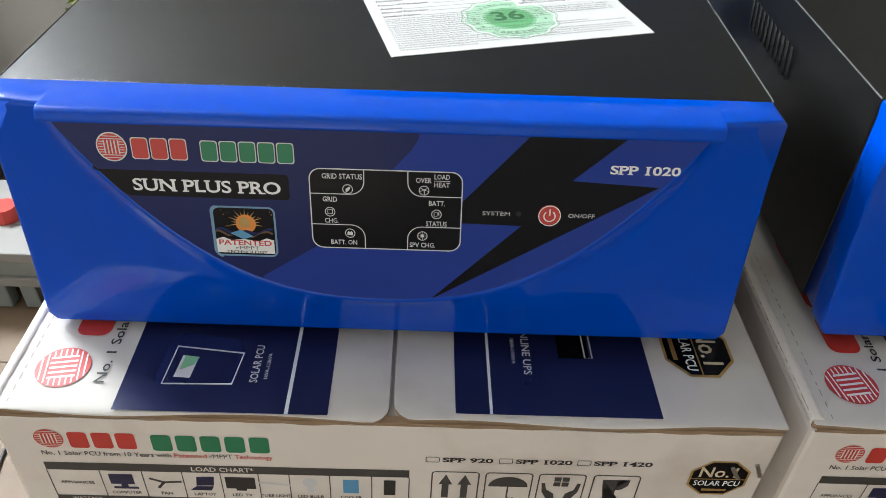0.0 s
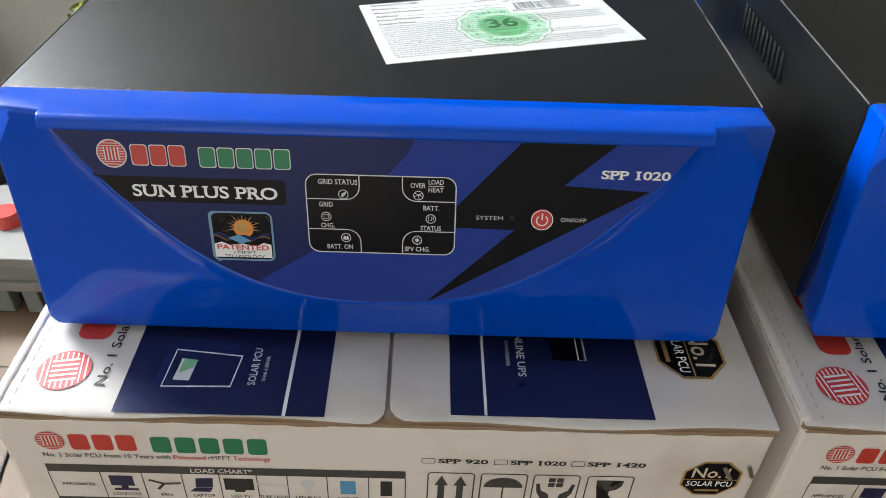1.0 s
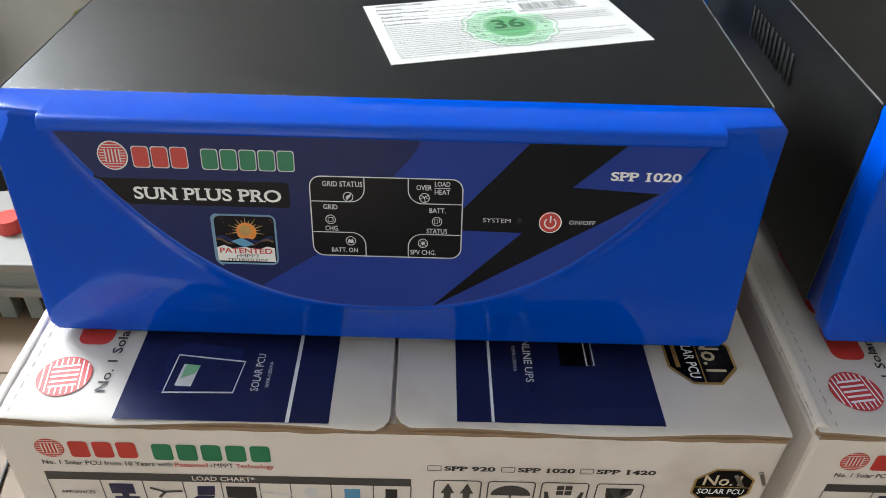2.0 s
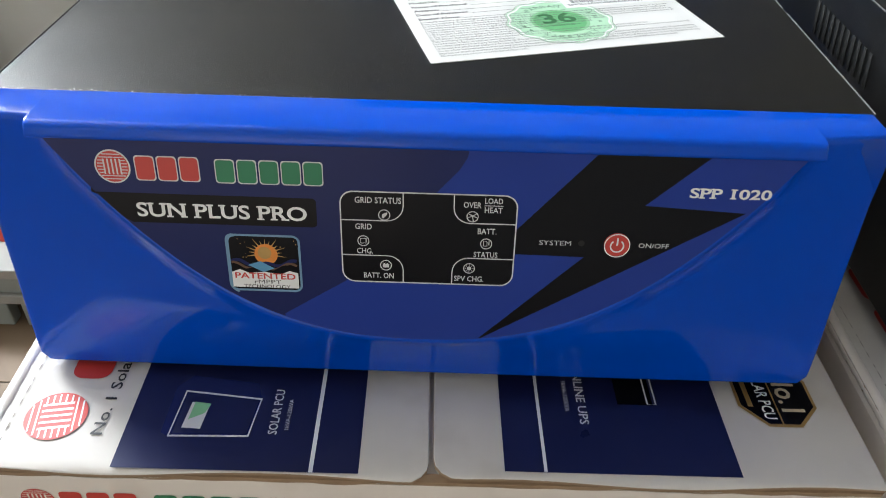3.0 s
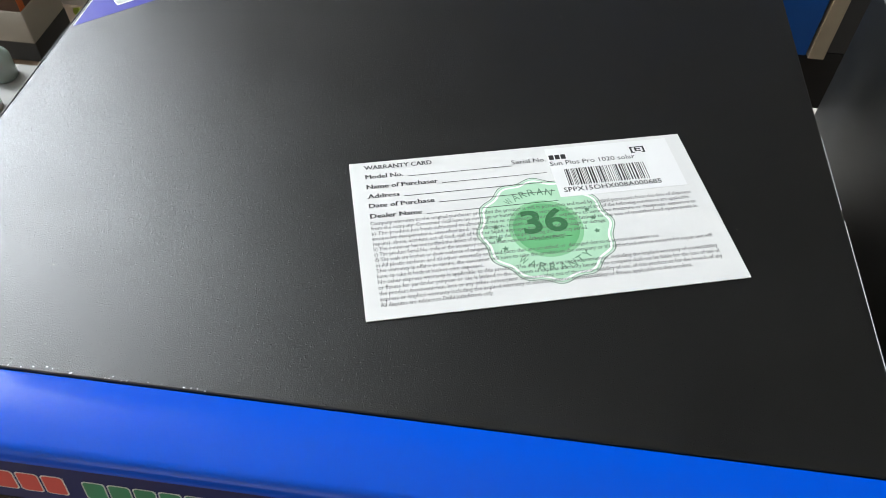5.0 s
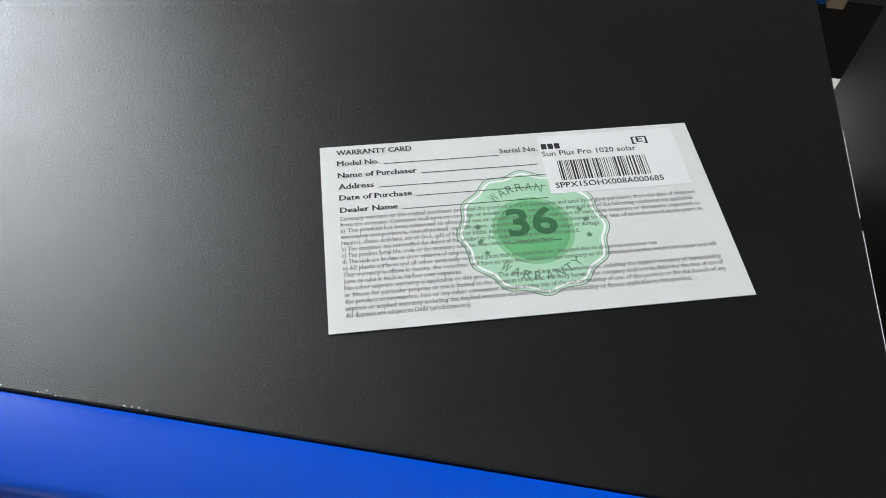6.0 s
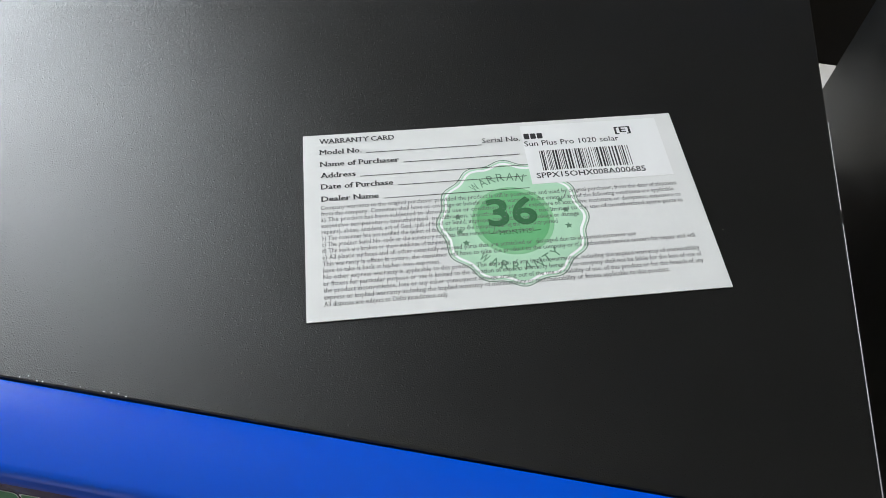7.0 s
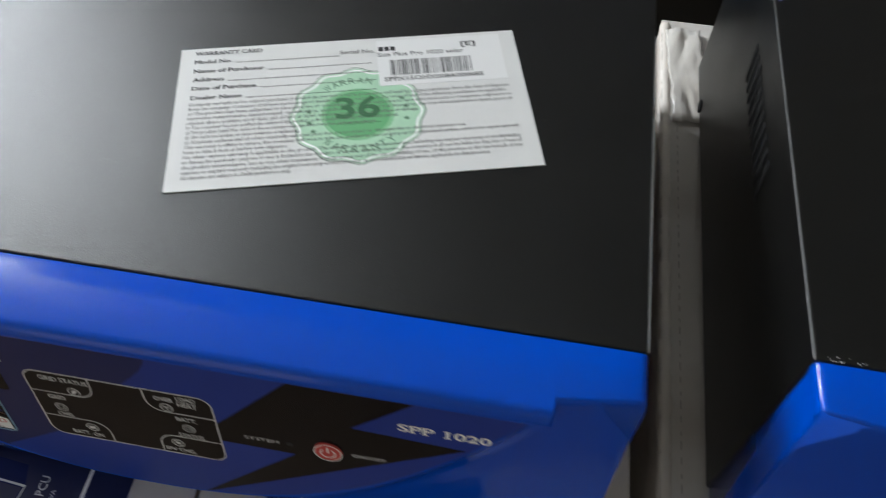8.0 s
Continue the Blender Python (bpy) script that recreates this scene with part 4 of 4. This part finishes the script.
    body = (("Company warrants to the original purchaser provided the product is still in possession and used by original purchaser, from the date of shipment", 1.0),
            ("from the company. Consumer shall have no coverage or benefit under the warranty in the event of any of the following conditions are applicable", 0.985),
            ("a) The product has been subjected to abnormal use or conditions, improper exposure to excessive moisture or dampness, exposure to", 1.0),
            ("excessive temperature, unauthorized  modification, unauthorized repair but not limited to the use of unauthorized spare parts in", 1.0),
            ("repairs), abuse, accident, act of God, spill of food or liquid; improper installation and breakage or damage", 0.70),
            ("b) The consumer has not notified the defect of the product to the company during the warranty period.", 0.64),
            ("c) The product Serial No. code or the accessory code has been removed, defaced or altered.", 0.57),
            ("d) The seals are broken or show evidence of tampering.", 0.34),
            ("e) All plastic surfaces and all other externally exposed parts that are scratched or  damaged due to abnormal customer use", 0.84),
            ("This warranty is offsite in nature, the consumer will have to take the product to the company or it's authorised service centers for repair and will", 1.0),
            ("have to take it back at his/her own expenses.", 0.305),
            ("No other express warranty is applicable to this product. The duration of any implied warranties, including the implied warranty of marketability", 1.0),
            ("or fitness for particular purpose or use is limited to the duration of express warranty herein. The company shall not be liable for the loss of use of", 1.0),
            ("the product inconvenience, loss or any other consequent damage arising out of the use or inability of use, of this product or for the breach of any", 1.0),
            ("express or implied warranty including the implied warranty of marketability or merchantability or fitness applicable to this product.", 0.90),
            ("All disputes are subject to Delhi jurisdiction only.", 0.315))
    for i, (s, k) in enumerate(body):
        part("text_line", lettering(s, 0.0063, 0.0488 - 0.00286 * i, 0.1425 * k, 0.0019, P, 0.0006, serif=0.035), TEXT_INK, top)
    # serial sticker
    st = part("serial_sticker", solid_box(0.0905, 0.1490, 0.0540, 0.0850, 0.0004, 0.00048), STICKER_PAPER, top, "white serial number sticker")
    S = lambda u, v, z: Vector((u, v, 0.00048 + 0.15 * z))
    name_bars(st, S, 0.0910, 0.0994, 0.0776, 0.0806, (3,), (INK_BLACK,), lift=0.0001)
    part("sticker_text", lettering("Sun Plus Pro 1020 solar", 0.0908, 0.0738, 0.0402, 0.0027, S, 0.0002, weight=0.008), INK_BLACK, st, "black product words")
    part("sticker_text", lettering("[E]", 0.1302, 0.0782, 0.0068, 0.0030, S, 0.0002, weight=0.02), INK_BLACK, st)
    part("sticker_text", lettering("SPPX15OHX008A000685", 0.0930, 0.0568, 0.0452, 0.0027, S, 0.0002, weight=0.012), INK_BLACK, st, "black serial characters")
    rnd = random.Random(8)
    bars, x = [], 0.0962
    while x < 0.1335:
        b = rnd.choice((0.00022, 0.00035, 0.0006, 0.0008))
        bars.append(rect(x, x + b, 0.0605, 0.0710))
        x += b + rnd.choice((0.0003, 0.0004, 0.0007))
    part("barcode", many(bars, S, 0.0002), INK_BLACK, st, "black printed barcode")["kind"] = "stuff"
    return top


card = warranty_card()
card.matrix_world = pose(0.0003, 0.0687, TOP - 0.0007, 0, 0, 16.1)


# ---- neighbours ----
copy_thing(unit, pose(0.4468, 0.0066, 0.0, 0, 0, -0.3))
copy_thing(box_one, CARTON_TWO)


# ---- counter ----
WOOD = material("dark_brown_wood", (0.10, 0.06, 0.035), 0.5, vary=0.3, scale=12)
ob = thing("counter", "dark brown wooden counter under the cartons", "counter")
part("worktop", solid_box(-0.185, 1.10, -0.035, 0.50, -0.030, -0.009, bevel=0.003), WOOD, ob)
part("carcass", solid_box(-0.165, 1.08, -0.015, 0.48, GROUND, -0.0295), WOOD, ob)

# ---- far corner: cartons, plant, bench, cupboard ----
PALE = material("cream_carton", (0.46, 0.43, 0.38), 0.6, vary=0.1, scale=9, stain=(0.34, 0.29, 0.23), stain_scale=5)
BROWN = material("brown_tape", (0.10, 0.055, 0.035), 0.5, vary=0.2, scale=30)
ORANGE_MARK = material("orange_label", (0.60, 0.13, 0.02), 0.5)
GREY_BOARD = material("grey_painted_board", (0.22, 0.24, 0.23), 0.6, vary=0.15, scale=10)
WHITE_BOARD = material("white_painted_board", (0.24, 0.235, 0.22), 0.6, vary=0.08, scale=10)
CLEAR = material("greenish_bottle_plastic", (0.30, 0.36, 0.33), 0.12, vary=0.1)
LEAF = material("yellow_green_leaf", (0.17, 0.20, 0.012), 0.5, vary=0.6, scale=14)
DARK_BOARD = material("dark_grey_board", (0.06, 0.062, 0.065), 0.7, vary=0.2, scale=12)
POT = material("terracotta_pot", (0.30, 0.12, 0.06), 0.8, vary=0.15)
DOOR_BLUE = material("deep_blue_paint", (0.008, 0.085, 0.36), 0.4, vary=0.15, scale=6)
BEIGE = material("beige_wood_edge", (0.40, 0.34, 0.25), 0.6, vary=0.15, scale=20)
BRASS = material("brass", (0.55, 0.38, 0.13), 0.25, metal=1.0, vary=0.15)


def pale_box(z0, z1, m, label):
    """A cream carton, brown taped round its upper rim, with two orange stickers at the ends of the tape."""
    ob = thing("storage_box", label, "box", m, group="stack of cream boxes")
    h = z1 - z0
    part("body", solid_box(-0.27, 0.0, 0.0, 0.205, 0.0, h * 0.70, bevel=0.004), PALE, ob)
    part("lid_band", solid_box(-0.267, -0.003, 0.003, 0.202, h * 0.70, h, bevel=0.002), BROWN, ob, "dark brown band under the next box")
    for y in (0.004, 0.176):
        part("sticker", solid_box(-0.010, -0.0015, y, y + 0.026, h * 0.72, h * 0.97), ORANGE_MARK, ob, "orange sticker")
    return ob


STACK = Vector((-1.455, 1.773, 0.0))
for i, z in enumerate((-0.828, -0.668, -0.519, -0.370)):
    pale_box(z, z + 0.158, pose(STACK.x - 0.004 * (i % 2), STACK.y + 0.004 * i, z, 0, 0, (0, 1.5, -1, 2)[i]), "cream cardboard box with brown band, in a stack")
ob = thing("crate", "dark grey cardboard crate under the stack of boxes", "crate")
part("body", solid_box(-1.735, -1.458, 1.777, 1.985, GROUND, -0.829, bevel=0.004), DARK_BOARD, ob)


def bench():
    """A low bench: two white boards with a grey one between, on four feet."""
    ob = thing("low_bench", "low bench of white and grey boards on the floor", "bench")
    part("top_board", solid_box(-2.2, -0.72, 1.17, 1.50, -0.715, -0.685, bevel=0.004), WHITE_BOARD, ob, "white top board")
    part("middle_board", solid_box(-2.18, -0.74, 1.185, 1.49, -0.770, -0.716), GREY_BOARD, ob, "grey board")
    part("lower_board", solid_box(-2.2, -0.72, 1.172, 1.50, -0.800, -0.771, bevel=0.004), WHITE_BOARD, ob, "white lower board")
    for x in (-2.1, -1.6, -1.16, -1.08, -0.82):
        for y in (1.22, 1.42):
            part("foot", solid_box(x - 0.022, x + 0.022, y - 0.02, y + 0.02, GROUND, -0.8005, bevel=0.004), GREY_BOARD, ob)


bench()


def turned(name, profile, m, mat, label, category, group=""):
    """A turned vessel from a profile of radius and height, with its cap as a part."""
    ob = thing(name, label, category, m, group)
    bm = bmesh.new()
    rings = [[bm.verts.new((r * math.cos(2 * math.pi * k / 20), r * math.sin(2 * math.pi * k / 20), z)) for k in range(20)] for r, z in profile]
    for a, b in zip(rings, rings[1:]):
        for k in range(20):
            bm.faces.new((a[k], a[(k + 1) % 20], b[(k + 1) % 20], b[k]))
    bm.faces.new(rings[0])
    bm.faces.new(rings[-1])
    bmesh.ops.recalc_face_normals(bm, faces=bm.faces)
    part("body", bm, mat, ob, smooth=True)
    r, z = profile[-1]
    bm = bmesh.new()
    bmesh.ops.create_cone(bm, cap_ends=True, segments=16, radius1=r * 1.15, radius2=r * 1.1, depth=0.016, matrix=Matrix.Translation((0, 0, z + 0.006)))
    part("cap", bm, WHITE_BOARD, ob, "white cap")


JAR = ((0.040, 0.0), (0.045, 0.006), (0.045, 0.085), (0.036, 0.10), (0.022, 0.112), (0.020, 0.125))
for x, y, k in ((-1.30, 1.30, 1.0), (-1.40, 1.26, 0.9), (-1.42, 1.36, 1.1), (-1.32, 1.44, 0.8)):
    turned("plastic_jar", [(r * k, z * k) for r, z in JAR], pose(x, y, -0.6845), CLEAR, "clear greenish plastic jar with white cap on the bench", "jar", "jars on the bench")
ob = thing("red_tin", "small red tin on the bench", "tin", pose(-1.14, 1.32, -0.6845))
bm = bmesh.new()
bmesh.ops.create_cone(bm, cap_ends=True, segments=20, radius1=0.035, radius2=0.033, depth=0.04, matrix=Matrix.Translation((0, 0, 0.02)))
part("body", bm, RED, ob)


def plant():
    ob = thing("potted_plant", "bushy yellow green potted plant against the grey wall", "plant", pose(-0.70, 1.66, GROUND))
    bm = bmesh.new()
    prof = ((0.09, 0.0), (0.10, 0.01), (0.13, 0.17), (0.14, 0.172), (0.14, 0.20), (0.125, 0.20), (0.12, 0.185))
    rings = [[bm.verts.new((r * math.cos(2 * math.pi * k / 24), r * math.sin(2 * math.pi * k / 24), z)) for k in range(24)] for r, z in prof]
    for a, b in zip(rings, rings[1:]):
        for k in range(24):
            bm.faces.new((a[k], a[(k + 1) % 24], b[(k + 1) % 24], b[k]))
    bm.faces.new(rings[0])
    bm.faces.new(rings[-1])
    part("pot", bm, POT, ob, "terracotta pot")
    rnd = random.Random(11)
    stems = bmesh.new()
    leaves = bmesh.new()
    for i in range(140):
        a, lean = rnd.uniform(0, 2 * math.pi), rnd.uniform(0.08, 0.43)
        tall = rnd.uniform(0.10, 0.86) * (1.0 - 0.25 * lean / 0.36)
        tip = Vector((lean * math.cos(a), lean * math.sin(a) * 0.8, tall))
        base = Vector((0.05 * math.cos(a), 0.05 * math.sin(a), 0.18))
        pts = [base.lerp(tip, t) + Vector((0, 0, 0.10 * math.sin(math.pi * t))) for t in (0, 0.25, 0.5, 0.75, 1)]
        for p, q in zip(pts, pts[1:]):
            r = 0.004
            vs = [stems.verts.new(c + Vector((r * dx, r * dy, 0))) for c in (p, q) for dx, dy in ((1, 0), (-0.5, 0.87), (-0.5, -0.87))]
            for k in range(3):
                stems.faces.new((vs[k], vs[(k + 1) % 3], vs[3 + (k + 1) % 3], vs[3 + k]))
        for k in range(150):
            t = rnd.uniform(0.20, 1.05) ** 0.8
            c = base.lerp(tip, min(t, 1)) + Vector((0, 0, 0.10 * math.sin(math.pi * min(t, 1)))) + Vector([rnd.gauss(0, 0.024) for _ in range(3)])
            rot = Euler((rnd.uniform(-0.9, 0.9), rnd.uniform(-0.9, 0.9), rnd.uniform(0, 6.28))).to_matrix()
            l, w = rnd.uniform(0.019, 0.040), rnd.uniform(0.009, 0.017)
            out = [(0, 0, 0), (w, l * 0.35, 0.004), (w * 0.8, l * 0.7, 0.0), (0, l, -0.01), (-w * 0.8, l * 0.7, 0.0), (-w, l * 0.35, 0.004)]
            mid = leaves.verts.new(c + rot @ Vector((0, l * 0.45, -0.006)))
            vs = [leaves.verts.new(c + rot @ Vector(o)) for o in out]
            for q in range(6):
                leaves.faces.new((vs[q], vs[(q + 1) % 6], mid))
    part("stems", stems, LEAF, ob, "thin green stems")
    crown = part("foliage", leaves, LEAF, ob, "many small yellow green leaves")
    crown["kind"] = "stuff"


plant()


def cupboard():
    ob = thing("cupboard", "deep blue painted cupboard with beige edge and brass knob", "cupboard")
    part("base_block", solid_box(-0.20, 0.97, 1.33, 1.78, GROUND, -0.312), RUBBER, ob, "black block under the carcass")
    part("carcass", solid_box(-0.20, 0.6295, 1.318, 1.80, -0.311, 0.75, bevel=0.003), DOOR_BLUE, ob, "deep blue painted carcass")
    part("door", solid_box(-0.19, 0.625, 1.297, 1.317, -0.300, 0.74, bevel=0.003), DOOR_BLUE, ob, "deep blue painted door")
    part("edge_strip", solid_box(0.630, 0.662, 1.295, 1.80, -0.305, 0.75, bevel=0.002), BEIGE, ob, "beige raw wooden side board")
    # Added block that keeps the background dark to the right of the strip.
    part("dark_filler", solid_box(0.6625, 0.98, 1.330, 1.80, -0.311, 0.75, bevel=0.003), DARK_BOARD, ob, "dark filler board added beside the beige edge")
    bm = bmesh.new()
    bmesh.ops.create_uvsphere(bm, u_segments=20, v_segments=12, radius=0.019, matrix=Matrix.Translation((0.549, 1.262, -0.071)) @ Matrix.Diagonal((1, 0.8, 1, 1)))
    bmesh.ops.create_cone(bm, cap_ends=True, segments=16, radius1=0.009, radius2=0.012, depth=0.03, matrix=Matrix.Translation((0.549, 1.284, -0.071)) @ Matrix.Rotation(radians(90), 4, "X"))
    part("knob", bm, BRASS, ob, "round brass knob", smooth=True)


cupboard()


# ---- loose bits ----
def crumpled(name, m, sx, sy, mat, label, category, seed):
    rnd = random.Random(seed)
    bm = bmesh.new()
    n = 14
    g = [[bm.verts.new((sx * (i / n - 0.5) + rnd.uniform(-0.001, 0.001), sy * (j / n - 0.5) + rnd.uniform(-0.001, 0.001),
                        0.002 + 0.006 * abs(noise.noise(Vector((i * 0.12, j * 0.16, seed)))) + 0.0010 * noise.noise(Vector((i * 0.3, j * 0.2, 7))))) for j in range(n + 1)] for i in range(n + 1)]
    for i in range(n):
        for j in range(n):
            bm.faces.new((g[i][j], g[i + 1][j], g[i + 1][j + 1], g[i][j + 1]))
    low = min(v.co.z for v in bm.verts)
    for v in bm.verts:
        v.co.z -= low
    ex = bmesh.ops.extrude_face_region(bm, geom=bm.faces[:])
    for v in ex["geom"]:
        if isinstance(v, bmesh.types.BMVert):
            v.co.z += 0.0012
    bmesh.ops.recalc_face_normals(bm, faces=bm.faces)
    me = bpy.data.meshes.new(name)
    bm.to_mesh(me)
    bm.free()
    me.materials.append(mat)
    for f in me.polygons:
        f.use_smooth = True
    ob = new(name, me)
    ob.matrix_world = m
    return tagged(ob, label, category)


crumpled("plastic_wrap", pose(0.249, 0.355, 0.2445, 0, 0, 4), 0.026, 0.10, FLAP, "crumpled white plastic wrap between the two cartons", "wrapping", 3)

cu = bpy.data.curves.new("cable_line", "CURVE")
cu.dimensions, cu.bevel_depth, cu.bevel_resolution = "3D", 0.004, 2
sp = cu.splines.new("NURBS")
run = ((-0.86, 0.40), (-0.93, 0.62), (-0.945, 0.74), (-0.97, 0.86), (-1.08, 0.95), (-1.3, 0.98))
sp.points.add(len(run) - 1)
for p, (x, y) in zip(sp.points, run):
    p.co = (x, y, GROUND + 0.004, 1)
sp.use_endpoint_u = True
tmp = new("cable_line", cu)
me = bpy.data.meshes.new_from_object(tmp.evaluated_get(bpy.context.evaluated_depsgraph_get()))
bpy.data.objects.remove(tmp)
me.materials.clear()
me.materials.append(INK_SOFT)
tagged(new("cable", me), "thin dark cable lying on the tile floor", "cable")

# ---- floor tiles ----
tile = bpy.data.meshes.new("tile")
bm = solid_box(-0.198, 0.198, -0.198, 0.198, -0.003, 0.0, bevel=0.001, segments=1)
bm.to_mesh(tile)
bm.free()
tile.materials.append(FLOOR)
for i in range(16):
    for j in range(13):
        ob = new("tile", tile)
        ob.parent = floor
        ob.location = (-3.2 + 0.4 * i, -2.8 + 0.4 * j, GROUND)
